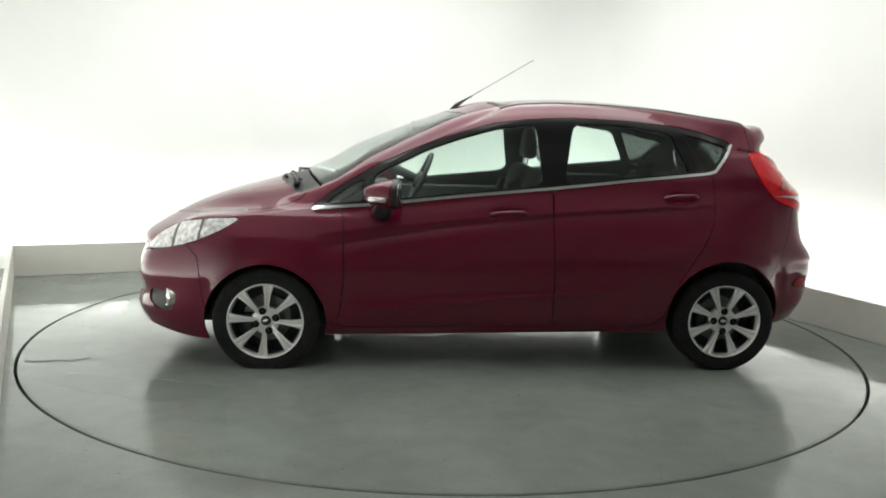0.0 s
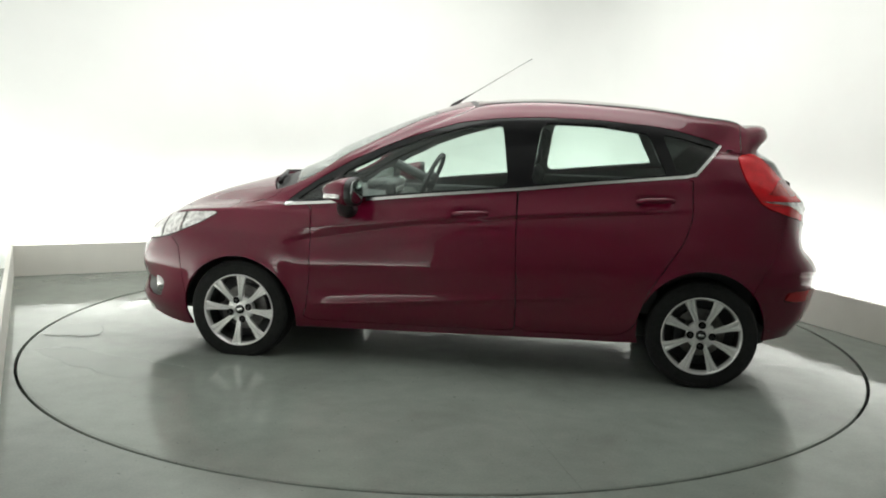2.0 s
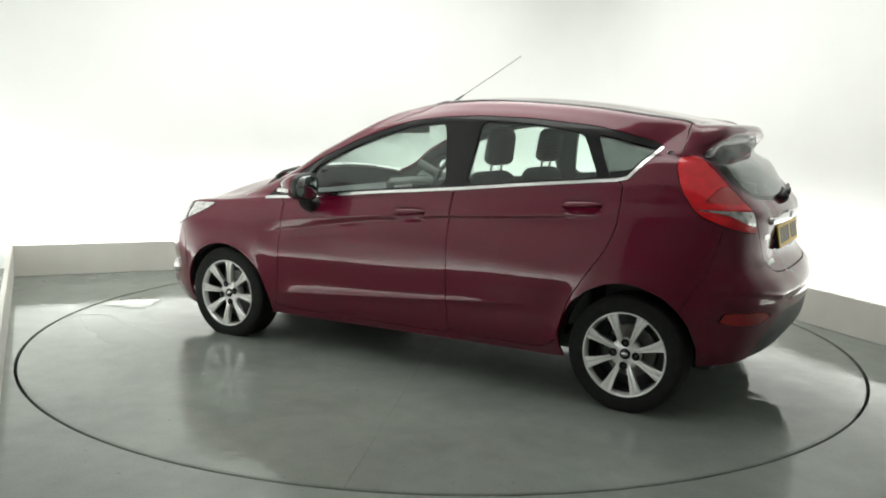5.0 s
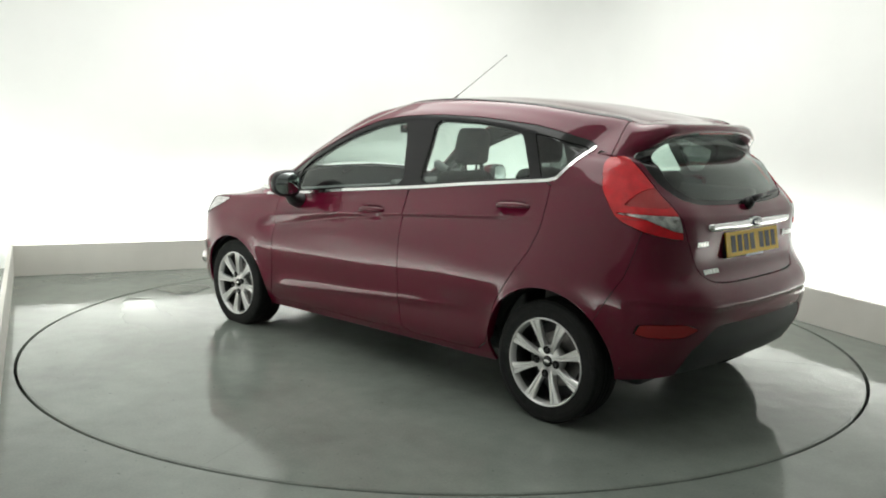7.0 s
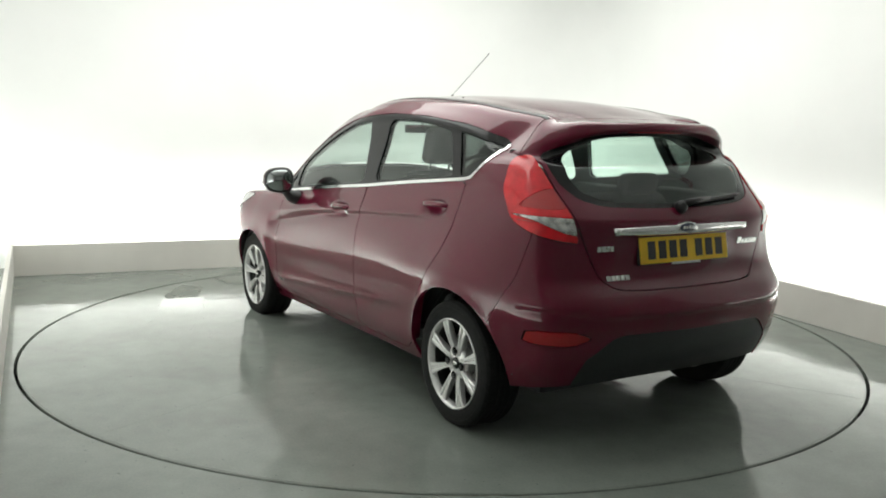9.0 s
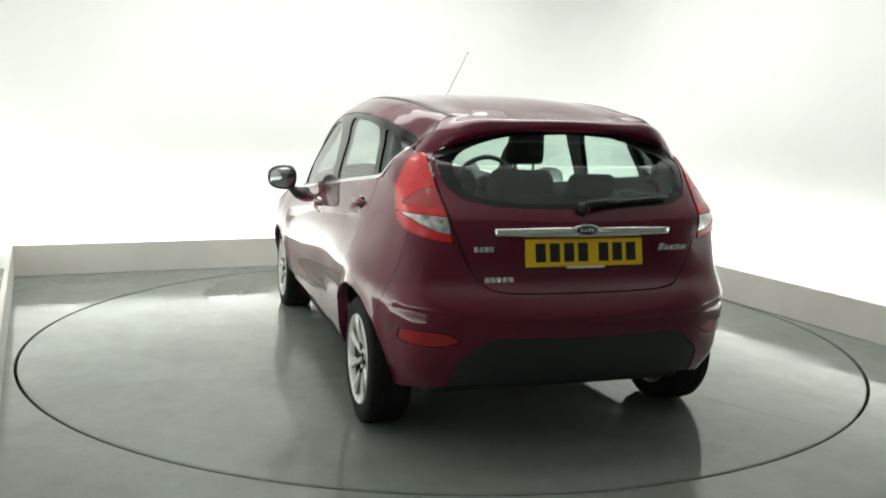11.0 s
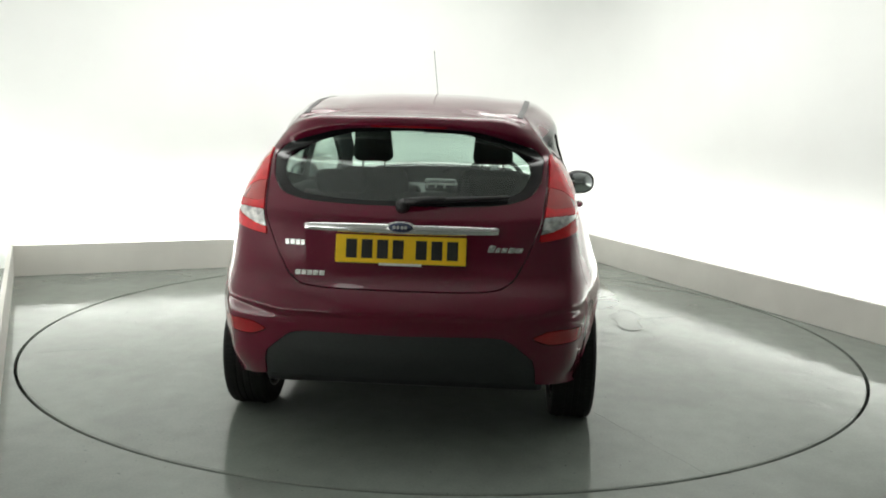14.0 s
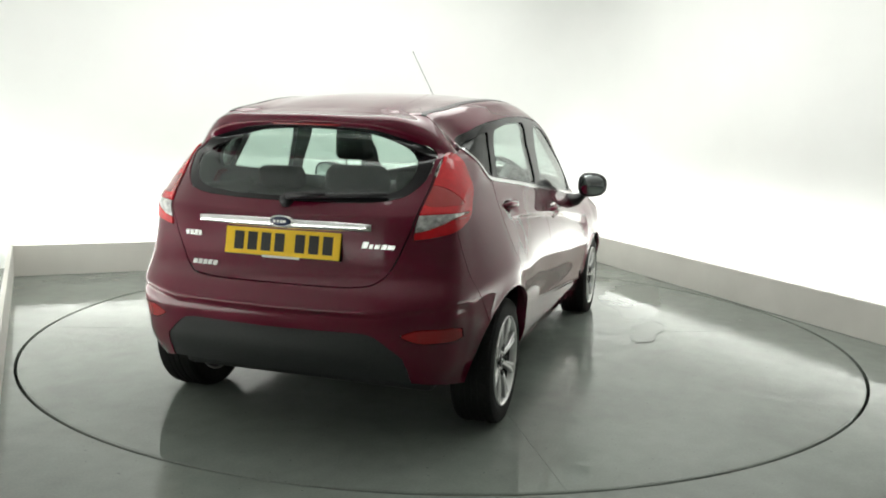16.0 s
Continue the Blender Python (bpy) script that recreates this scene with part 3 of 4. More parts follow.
def build_skin():
    global half
    s = half
    _, s = carve(s, arch(1.250, 0.246, 0.322))
    _, s = carve(s, arch(-1.237, 0.295, 0.322))
    # windscreen and cowl, by lines and columns of the skin
    wind, s = carve(s, lambda P: np.maximum.reduce([(P[:, 7] - 1.93) * 0.3, (9.16 - P[:, 6]) * 0.25, (P[:, 6] - 10.95) * 0.25]), J)
    cowl, s = carve(s, lambda P: np.maximum.reduce([(P[:, 7] - 1.98) * 0.3, (8.94 - P[:, 6]) * 0.25, (P[:, 6] - 9.16) * 0.25]), J)
    sheet_part("windscreen", both_halves(wind), GLASS, car, thick=0.004, label="clear laminated windscreen").visible_shadow = False
    sheet_part("cowl", both_halves(cowl), TRIM, car, lift=-0.012, label="black plastic cowl below the windscreen")
    # side windows
    dlo, s = carve(s, side_field(rounded(DLO, 1, 0.12), 0.35), 0.0)
    panes = []
    for poly, nm in ((FRONT_PANE, "side_window"), (REAR_PANE, "side_window"), (QUARTER_PANE, "quarter_window"), (SAIL_PANE, "quarter_window")):
        p, dlo = carve(dlo, side_field(rounded(poly, 2, 0.09), 0.35))
        panes.append((nm, p))
    pair("window_frame", dlo, GLOSSBLACK, car, thick=0.03, lift=-0.004, label="black window surround and pillar", inner=CABIN)
    for nm, p in panes:
        for ob in pair(nm, p, GLASSDARK if nm == "quarter_window" else GLASS, car, thick=0.004, lift=-0.010, label="greenish tinted side glass"):
            ob.visible_shadow = False
    strip, _ = split(whole_half, path_band([(1.005, .853), (.70, .880), (.22, .935), (-.28, .985), (-.68, 1.031), (-1.13, 1.077), (-1.175, 1.088), (-1.298, 1.232)], 0.0075)(whole_half[0]))
    pair("chrome_strip", strip, CHROME, car, thick=0.006, lift=0.004, label="bright chrome strip below the side windows")
    # tail lamps
    inner_edge = [(.585, 1.20), (.588, 1.16), (.580, 1.05), (.562, .94), (.543, .84), (.95, .84), (.95, 1.20)]
    flank_edge = [(-1.385, 1.19), (-1.390, 1.15), (-1.425, 1.06), (-1.495, .962), (-1.53, .935), (-1.62, .902), (-1.745, .858), (-2.0, .80), (-2.0, 1.25), (-1.46, 1.205)]
    fi, ff = rear_field(inner_edge, -1.2), side_field(rounded(flank_edge, 1, 0.2))
    lamp, s = carve(s, lambda P: np.maximum(fi(P), ff(P)), 0.0014)
    clear, lamp = carve(lamp, rear_field([(.71, .968), (.555, .960), (.53, .888), (.60, .903), (.66, .930), (.712, .964)], -1.5), 0.001)
    core, lamp = carve(lamp, rear_field(rounded([(.570, 1.075), (.640, 1.060), (.690, 1.02), (.70, .995), (.60, .990), (.568, 1.0)], 2, 0.2), -1.4), 0.0005)
    low, lamp = carve(lamp, lambda P: P[:, 2] - (0.945 + 0.0 * P[:, 0]), 0.001)
    for k in (False, True):
        f = mirrored if k else (lambda q: q)
        lens = sheet_part("tail_lamp", f(lamp), LAMPRED, car, thick=0.03, lift=0.005, inner=CABIN, label="glossy red tail lamp wrapped round the corner")
        sheet_part("reversing_lens", f(clear), LAMPCLEAR, lens, thick=0.03, lift=0.003, inner=CABIN, label="clear reversing lamp lens")
        sheet_part("brake_lens", f(core), LAMPBRAKE, lens, thick=0.03, lift=0.004, inner=CABIN, label="darker red brake lens")
        sheet_part("fog_lens", f(low), LAMPRED, lens, thick=0.03, lift=0.005, inner=CABIN, label="red lower lens")
    # tailgate with its window
    gate_poly = [(-.2, .665), (.30, .667), (.40, .678), (.455, .715), (.50, .80), (.552, .93), (.573, 1.05), (.583, 1.165), (.60, 1.195), (.80, 1.20), (.80, 1.5), (-.2, 1.5)]
    gate, s = carve(s, rear_field(rounded(gate_poly, 1, 0.15), -1.40), 0.0024)
    pane_poly = [(-.2, .992), (.20, .994), (.40, 1.004), (.50, 1.03), (.550, 1.085), (.563, 1.14), (.565, 1.19), (.535, 1.218), (.46, 1.243), (.34, 1.275), (.22, 1.303), (-.2, 1.316)]
    f_pane = rear_field(rounded(pane_poly, 1, 0.2), -1.42)
    low_lip = lambda P: np.maximum(f_pane(P), (P[:, 6] - 11.42) * 0.1)
    pane, gate = carve(gate, low_lip, 0.0015)
    tint = rear_field(rounded([(-.2, 1.012), (.22, 1.014), (.40, 1.028), (.475, 1.060), (.510, 1.12), (.505, 1.172), (.45, 1.213), (.33, 1.252), (.21, 1.277), (-.2, 1.288)], 1, 0.2), -1.3)
    centre, border = carve(pane, tint)
    tailgate = sheet_part("tailgate", both_halves(gate), PAINT, car, label="maroon tailgate with a roof spoiler", inner=CABIN)
    sheet_part("rear_window", both_halves(centre), GLASSREAR, tailgate, thick=0.004, lift=-0.004, label="tinted rear window").visible_shadow = False
    sheet_part("window_border", both_halves(border), GLOSSBLACK, tailgate, thick=0.01, lift=-0.004, label="black printed border of the rear window")
    # rear bumper with its black insert and reflectors
    bump = side_field([(-1.30, .0), (-1.49, .52), (-1.53, .60), (-1.585, .70), (-1.61, .80), (-1.635, .92), (-2.2, .92), (-2.2, .0)], -1)
    bumper, s = carve(s, bump, 0.0012)
    insert_poly = [(-.2, .492), (.36, .498), (.43, .488), (.50, .43), (.545, .39), (.56, .2), (-.2, .2)]
    insert, bumper = carve(bumper, rear_field(rounded(insert_poly, 1, 0.2), -1.5), 0.001)
    refl, bumper = carve(bumper, rear_field(rounded([(.525, .492), (.60, .458), (.74, .462), (.74, .520), (.60, .520)], 1, 0.15), -1.5), 0.0015)
    rb = sheet_part("rear_bumper", both_halves(bumper), PAINT, car, label="maroon rear bumper", inner=PLASTIC)
    sheet_part("bumper_insert", both_halves(insert), PLASTIC, rb, lift=-0.004, label="black grained plastic insert")
    pair("reflector", refl, LAMPDARK, rb, label="dark red reflector")
    # doors
    for poly in (FRONT_DOOR, REAR_DOOR):
        d, s = carve(s, side_field(rounded(poly, 1, 0.12), 0.4), J)
        pair("door", d, PAINT, car, thick=0.045, label="maroon door panel with a pressed crease", inner=CABIN)
    # front end
    lampf = side_field(rounded([(1.915, .598), (1.87, .66), (1.80, .715), (1.68, .772), (1.55, .792), (1.37, .800), (1.46, .742), (1.62, .672), (1.78, .625)], 1, 0.15), 0.33)
    lens, s = carve(s, lampf, J)
    lamps = pair("headlamp", lens, LAMPCLEAR, car, thick=0.03, lift=0.003, label="clear swept-back headlamp")
    for a, b, w in (((1.60, .64), (1.565, .82), .0075), ((1.745, .60), (1.71, .79), .0075)):
        bez, _ = split(lens, path_band([a, b], w)(lens[0]))
        sheet_part("lamp_divider", bez, STEEL, lamps[0], thick=0.004, lift=0.0045, label="grey divider inside the headlamp")
        sheet_part("lamp_divider", mirrored(bez), STEEL, lamps[1], thick=0.004, lift=0.0045, label="grey divider inside the headlamp")
    bonnet_poly = [(1.185, -.2), (1.185, 0), (1.145, .35), (1.05, .60), (1.06, .675), (1.25, .690), (1.45, .655), (1.62, .57), (1.78, .36), (1.85, .15), (1.86, -.2)]
    bonnet, s = carve(s, lambda P: np.maximum(poly_sd(P[:, :2], rounded(bonnet_poly, 1, 0.15)), (6.6 - P[:, 6]) * 0.08), J)
    sheet_part("bonnet", both_halves(bonnet), PAINT, car, label="maroon bonnet", inner=CABIN)
    fb = side_field([(1.50, .0), (1.575, .40), (1.60, .60), (1.66, .655), (1.80, .620), (1.95, .585), (2.3, .585), (2.3, .0)], -1)
    front, s = carve(s, fb, J)
    grille, front = carve(front, lambda P: np.maximum(poly_sd(P[:, 1:3], rounded([(-.2, .20), (.30, .20), (.42, .30), (.36, .41), (-.2, .42)], 1, 0.15)), 1.6 - P[:, 0]), 0.001)
    pod, front = carve(front, side_field(rounded([(1.735, .30), (1.83, .285), (1.90, .33), (1.88, .40), (1.78, .385)], 1, 0.2), 0.45), 0.001)
    fbo = sheet_part("front_bumper", both_halves(front), PAINT, car, label="maroon front bumper", inner=PLASTIC)
    sheet_part("grille", both_halves(grille), PLASTIC, fbo, lift=-0.02, label="black trapezoid lower grille")
    pair("fog_lamp_pod", pod, TRIM, fbo, lift=-0.008, label="dark fog lamp recess")
    # roof joint strips
    rj, _ = split(whole_half, (lambda P: np.maximum.reduce([np.abs(P[:, 6] - 13.30) * 0.16 - 0.010, P[:, 0] - 0.05, -1.40 - P[:, 0], 0.3 - P[:, 1]]))(whole_half[0]))
    pair("roof_strip", rj, TRIM, car, thick=0.004, lift=0.0025, label="black roof joint strip")
    sheet_part("body_shell", both_halves(s), PAINT, car, label="maroon painted roof, pillars, wings and sills", inner=CABIN)


build_skin()


# ---------------- wheels ----------------
def arc_liner(cx, cz, r, y0, y1):
    bm = bmesh.new()
    n, prev = 40, None
    for i in range(n + 1):
        a = math.radians(2 + 176 * i / n)
        c, s = math.cos(a), math.sin(a)
        row = [bm.verts.new((cx, y0, cz)), bm.verts.new((cx + r * c, y0, cz + r * s)), bm.verts.new((cx + r * c, y1, cz + r * s)),
               bm.verts.new((cx + (r + .02) * c, y1, cz + (r + .02) * s))]
        if prev:
            for k in range(3):
                bm.faces.new((prev[k], prev[k + 1], row[k + 1], row[k]))
        prev = row
    bmesh.ops.remove_doubles(bm, verts=bm.verts, dist=1e-5)
    return bm


for sx in (1, -1):
    for sy in (1, -1):
        cx, cz, r = (1.250, 0.246, 0.328) if sx > 0 else (-1.237, 0.295, 0.328)
        part("arch_liner", arc_liner(cx, cz, r, sy * 0.48, sy * (0.80 if sx > 0 else 0.735)), PLASTIC, car, "black wheel arch liner")

TYRE_R, RIM_R = 0.279, 0.199


def tyre_bm():
    bm = bmesh.new()
    prof = [(RIM_R, -.088), (.226, -.090), (.250, -.093), (.270, -.088), (.2785, -.075), (TYRE_R, -.045), (TYRE_R, -.034), (.275, -.032), (.275, -.025), (TYRE_R, -.023),
            (TYRE_R, -.004), (.275, -.002), (.275, .005), (TYRE_R, .007), (TYRE_R, .023), (.275, .025), (.275, .032), (TYRE_R, .034), (TYRE_R, .045),
            (.2785, .075), (.270, .087), (.252, .093), (.2505, .0915), (.236, .0935), (.222, .0925), (RIM_R + .003, .088), (RIM_R, .080)]
    lathe(bm, prof, 72)
    for i in range(96):                      # shoulder sipes
        a = 2 * math.pi * i / 96
        for sgn in (-1, 1):
            m = Matrix.Rotation(a, 4, "Y") @ Matrix.Translation((0.2742, sgn * 0.064, 0)) @ pose(0, 0, 0, 0, 0, sgn * 12)
            box(bm, (-.005, -.016, -.0022), (.0052, .016, .0022), m)
    return bm


def rim_bm():
    bm = bmesh.new()
    lathe(bm, [(.190, -.085), (.199, -.088), (.197, -.075), (.187, -.05), (.184, .02), (.185, .066), (.1895, .078), (.1945, .090), (.1995, .0945), (.2025, .090), (.201, .075), (.199, .06)], 72)
    return bm


def spoke_bm():
    """One flared spoke with a shallow groove, from the hub to the rim lip (along +x, face at +y)."""
    bm = bmesh.new()
    secs = []
    for r, w, y, dpt in ((.034, .0150, .064, .035), (.065, .0120, .073, .034), (.10, .0145, .080, .032), (.140, .0195, .085, .030), (.172, .0250, .087, .026), (.1915, .0310, .087, .018)):
        g = 0.0060 if r > 0.06 else 0.001
        sec = [(r, y - dpt, -w * .8), (r, y - .006, -w), (r, y, -w * .82), (r, y, -w * .32), (r, y - g, -w * .12), (r, y - g, w * .12), (r, y, w * .32), (r, y, w * .82), (r, y - .006, w), (r, y - dpt, w * .8)]
        secs.append([bm.verts.new(p) for p in sec])
    for a, b in zip(secs, secs[1:]):
        for i in range(len(a)):
            j = (i + 1) % len(a)
            bm.faces.new((a[i], a[j], b[j], b[i]))
    bm.faces.new(secs[0])
    bm.faces.new(list(reversed(secs[-1])))
    bmesh.ops.recalc_face_normals(bm, faces=bm.faces)
    return bm


def build_wheel(x, y, axle_z, spin):
    wheel = new("wheel")
    wheel.parent = car
    wheel.matrix_local = pose(x, y, axle_z, 0, 0, 0 if y > 0 else 180) @ pose(0, 0, 0, 0, spin, 0)
    tagged(wheel, "silver eight-spoke alloy wheel with a low-profile tyre")
    bm = tyre_bm()
    for v in bm.verts:                       # the loaded tyre stands flat on the deck and bulges there
        low = 0.001 - axle_z - v.co.z
        if low > -0.02:
            v.co.y *= 1 + 0.9 * max(low + 0.02, 0)
        v.co.z = max(v.co.z, 0.001 - axle_z)
    tyre = part("tyre", bm, RUBBER, wheel, "black low-profile tyre", smooth=False)
    tyre.matrix_local = pose(0, 0, 0, 0, spin, 0).inverted()
    part("rim", rim_bm(), ALLOY, wheel, "silver alloy rim", smooth=True)
    # barrel behind the spokes, its shade put into the dark colour
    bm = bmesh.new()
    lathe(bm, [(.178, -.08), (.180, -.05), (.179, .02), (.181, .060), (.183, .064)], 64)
    part("rim_barrel", bm, DARKALLOY, wheel, "inside of the rim, coloured dark for the shade behind the spokes", smooth=True)
    sp = part("spoke", spoke_bm(), ALLOY, wheel)
    sp.matrix_local = Matrix.Rotation(math.pi / 8, 4, "Y")
    for i in range(1, 8):
        q = new("spoke", sp.data)
        q.parent = wheel
        q.matrix_local = Matrix.Rotation((i + 0.5) * math.pi / 4, 4, "Y")
    bm = bmesh.new()
    lathe(bm, [(.001, .066), (.066, .066), (.074, .060), (.076, .03), (.060, .0)], 40)
    part("hub", bm, ALLOY, wheel, smooth=True)
    bm = bmesh.new()
    lathe(bm, [(.001, .0745), (.020, .0735), (.0255, .070), (.027, .064)], 32)
    part("centre_cap", bm, GLOSSBLACK, wheel, "black centre cap", smooth=True)
    bm = bmesh.new()
    m = Matrix.Diagonal((1.0, 1.0, 0.45, 1))
    lathe(bm, [(.001, .0752), (.015, .0752), (.017, .0742)], 28, m=m)
    part("cap_oval", bm, SILVERINK, wheel, "small bright oval on the cap", smooth=True)
    nut = None
    for i in range(4):
        a = math.pi / 2 * i
        bm = bmesh.new()
        lathe(bm, [(.0195, .0695), (.018, .0705), (.0155, .0675), (.001, .060)], 20)
        if nut is None:
            nut = part("lug_recess", bm, GLOSSBLACK, wheel, "dark lug nut in its recess", smooth=True)
            data = nut.data
            bm2 = bmesh.new()
            lathe(bm2, [(.001, .074), (.008, .074), (.0095, .070), (.0095, .06)], 6)
            nn = part("lug_nut", bm2, TRIM, wheel)
            data2 = nn.data
        else:
            bm.free()
            nut, nn = new("lug_recess", data), new("lug_nut", data2)
            nut.parent = nn.parent = wheel
        nut.matrix_local = nn.matrix_local = Matrix.Translation((0.055 * math.cos(a), 0.008, 0.055 * math.sin(a)))
    bm = bmesh.new()
    lathe(bm, [(.001, .0), (.055, .005), (.060, -.012), (.125, -.012), (.128, -.016), (.128, -.03), (.06, -.03)], 48)
    part("brake_disc", bm, STEEL, wheel, "bare steel brake disc", smooth=False)
    bm = bmesh.new()
    box(bm, (.075, -.05, -.06), (.135, .02, .06), None, .012)
    part("brake_caliper", bm, TRIM, wheel)
    bm = bmesh.new()
    lathe(bm, [(.001, -.04), (.19, -.04), (.19, -.05), (.001, -.05)], 40)
    part("backing_plate", bm, TRIM, wheel)


for x, yy, zz, sp in ((1.247, .745, .258, 18), (-1.243, .724, .276, -2)):
    build_wheel(x, yy, zz, sp)
    build_wheel(x, -yy - 0.012, zz, sp)

# ---------------- underside ----------------
bm = bmesh.new()
box(bm, (-1.60, -.60, .20), (1.80, .60, .30), None, .03)
box(bm, (-1.76, -.52, .36), (-1.45, .52, .44), None, .02)
part("floor_pan", bm, PLASTIC, car, "dark underside")
bm = bmesh.new()
box(bm, (-1.62, .14, .265), (-1.42, .48, .35), None, .035, 3)
lathe(bm, [(.020, 1.74), (.024, 1.74), (.024, 1.58), (.020, 1.58)], 20, "y", Matrix.Translation((0, .42, .335)) @ pose(0, 0, 0, 0, 0, 90), True)
part("exhaust", bm, TRIM, car, "dull steel exhaust silencer and tail pipe")
bm = bmesh.new()
box(bm, (-1.30, -.62, .22), (-1.19, .62, .30), None, .03)
part("rear_axle", bm, TRIM, car, "black rear axle beam")


# ---------------- cabin ----------------
def rounded_box(bm, lo, hi, r, m=None, seg=4):
    return box(bm, lo, hi, m, r, seg)


def taper(verts, z0, z1, k, cy):
    """Narrows a block towards z1 about the plane y = cy."""
    for v in verts:
        f = 1 + (k - 1) * min(max((v.co.z - z0) / (z1 - z0), 0), 1)
        v.co.y = cy + (v.co.y - cy) * f


def build_seat(y):
    seat = new("front_seat")
    seat.parent = car
    tagged(seat, "dark fabric front seat with a headrest")
    bm = bmesh.new()
    rounded_box(bm, (-.12, y - .25, .36), (.42, y + .25, .52), .06)
    part("cushion", bm, FABRIC, seat, smooth=True)
    bm = bmesh.new()
    m = Matrix.Translation((-.12, 0, .48)) @ pose(0, 0, 0, 0, -16, 0)
    vs = rounded_box(bm, (-.07, y - .25, 0), (.06, y + .25, .60), .055)
    taper(vs, .25, .60, .72, y)
    bmesh.ops.transform(bm, matrix=m, verts=bm.verts)
    part("backrest", bm, FABRIC, seat, smooth=True)
    for s in (-1, 1):
        bm = bmesh.new()
        vs = rounded_box(bm, (-.02, y + s * .215 - .045, .05), (.10, y + s * .215 + .045, .48), .035, None, 3)
        bmesh.ops.transform(bm, matrix=m, verts=bm.verts)
        part("bolster", bm, FABRIC, seat, smooth=True)
        bm = bmesh.new()
        lathe(bm, [(.007, 0), (.007, .12)], 10, "z", Matrix.Translation((-.285, y + s * .06, 1.02)) @ pose(0, 0, 0, 0, -10, 0))
        part("headrest_post", bm, CHROME, seat, "bright steel headrest post", smooth=True)
    bm = bmesh.new()
    vs = rounded_box(bm, (-.05, y - .115, 0), (.05, y + .115, .20), .042)
    taper(vs, .0, .2, .84, y)
    bmesh.ops.transform(bm, matrix=Matrix.Translation((-.305, 0, 1.095)) @ pose(0, 0, 0, 0, -8, 0), verts=bm.verts)
    part("headrest", bm, FABRIC, seat, smooth=True)


for y in (.325, -.345):
    build_seat(y)

bench = new("rear_bench")
bench.parent = car
tagged(bench, "dark fabric rear bench with low headrests")
bm = bmesh.new()
rounded_box(bm, (-.95, -.60, .36), (-.45, .60, .52), .06)
part("cushion", bm, FABRIC, bench, smooth=True)
for y0, y1 in ((-.61, .10), (.105, .61)):
    bm = bmesh.new()
    rounded_box(bm, (-.07, y0, 0), (.06, y1, .56), .05)
    bmesh.ops.transform(bm, matrix=Matrix.Translation((-.90, 0, .46)) @ pose(0, 0, 0, 0, -20, 0), verts=bm.verts)
    part("backrest", bm, FABRIC, bench, smooth=True)
for y in (-.36, .36):
    bm = bmesh.new()
    vs = rounded_box(bm, (-.04, y - .12, 0), (.04, y + .12, .11), .035)
    bmesh.ops.transform(bm, matrix=Matrix.Translation((-1.10, 0, .985)) @ pose(0, 0, 0, 0, -15, 0), verts=bm.verts)
    part("headrest", bm, FABRIC, bench, smooth=True)

bm = bmesh.new()
vs = rounded_box(bm, (.52, -.66, .62), (1.05, .66, .885), .07)
for v in vs:
    if v.co.z > .8 and v.co.x < .75:
        v.co.z -= 0.02
box(bm, (.50, -.13, .45), (.62, .13, .86), None, .03, 3)
box(bm, (-.15, -.10, .30), (.55, .10, .48), None, .04, 3)
dash = part("dashboard", bm, CABIN, car, "dark plastic dashboard and centre console", smooth=True)
bm = bmesh.new()
box(bm, (.53, -.105, .865), (.60, .105, .945), None, .02, 3)
part("display_pod", bm, CABIN, dash, smooth=True)
bm = bmesh.new()
box(bm, (.524, -.10, .905), (.531, .10, .917), None, .002)
for k in range(4):
    box(bm, (.524, -.094 + .058 * k, .885), (.531, -.080 + .058 * k, .905), None, .002)
part("control_trim", bm, PALE, dash, "pale trim on the centre stack")
bm = bmesh.new()
box(bm, (.60, -.52, .86), (.80, -.20, .935), None, .03, 3)
part("instrument_hood", bm, CABIN, dash, smooth=True)

sw = new("steering_wheel")
sw.parent = car
sw.matrix_local = pose(.40, -.355, .935, 0, 66, 0)
tagged(sw, "dark steering wheel with a bright lower spoke")
bm = bmesh.new()
lathe(bm, [(.183 + .015 * math.cos(a), .015 * math.sin(a)) for a in [i * math.pi / 5 for i in range(10)]], 48, "z", None, True)
part("wheel_rim", bm, CABIN, sw, smooth=True)
bm = bmesh.new()
lathe(bm, [(.001, -.035), (.055, -.03), (.062, -.01), (.055, .03), (.001, .04)], 24, "z")
box(bm, (-.015, -.18, -.012), (.015, .18, .006), None, .004)
part("wheel_hub", bm, CABIN, sw, smooth=True)
bm = bmesh.new()
box(bm, (.03, -.02, -.014), (.18, .02, .0), None, .004)
part("lower_spoke", bm, SILVERINK, sw, "bright lower spoke")
bm = bmesh.new()
lathe(bm, [(.03, 0), (.03, .25)], 16, "z")
part("steering_column", bm, CABIN, sw, smooth=True)

mi = new("interior_mirror")
mi.parent = car
mi.matrix_local = Matrix.Translation((.457, -.005, 1.268)) @ pose(0, 0, 0, 0, 14, -16) @ Matrix.Translation((-.457, .005, -1.268))
tagged(mi, "black interior mirror below the roof")
bm = bmesh.new()
box(bm, (.44, -.125, 1.245), (.475, .115, 1.295), None, .012, 3)
part("mirror_case", bm, TRIM, mi, smooth=True)
bm = bmesh.new()
lathe(bm, [(.008, 0), (.010, .05)], 12, "z", Matrix.Translation((.46, 0, 1.27)) @ pose(0, 0, 0, 0, -20, 0))
part("mirror_stem", bm, TRIM, mi)
bm = bmesh.new()
box(bm, (.4375, -.118, 1.252), (.4405, .108, 1.288))
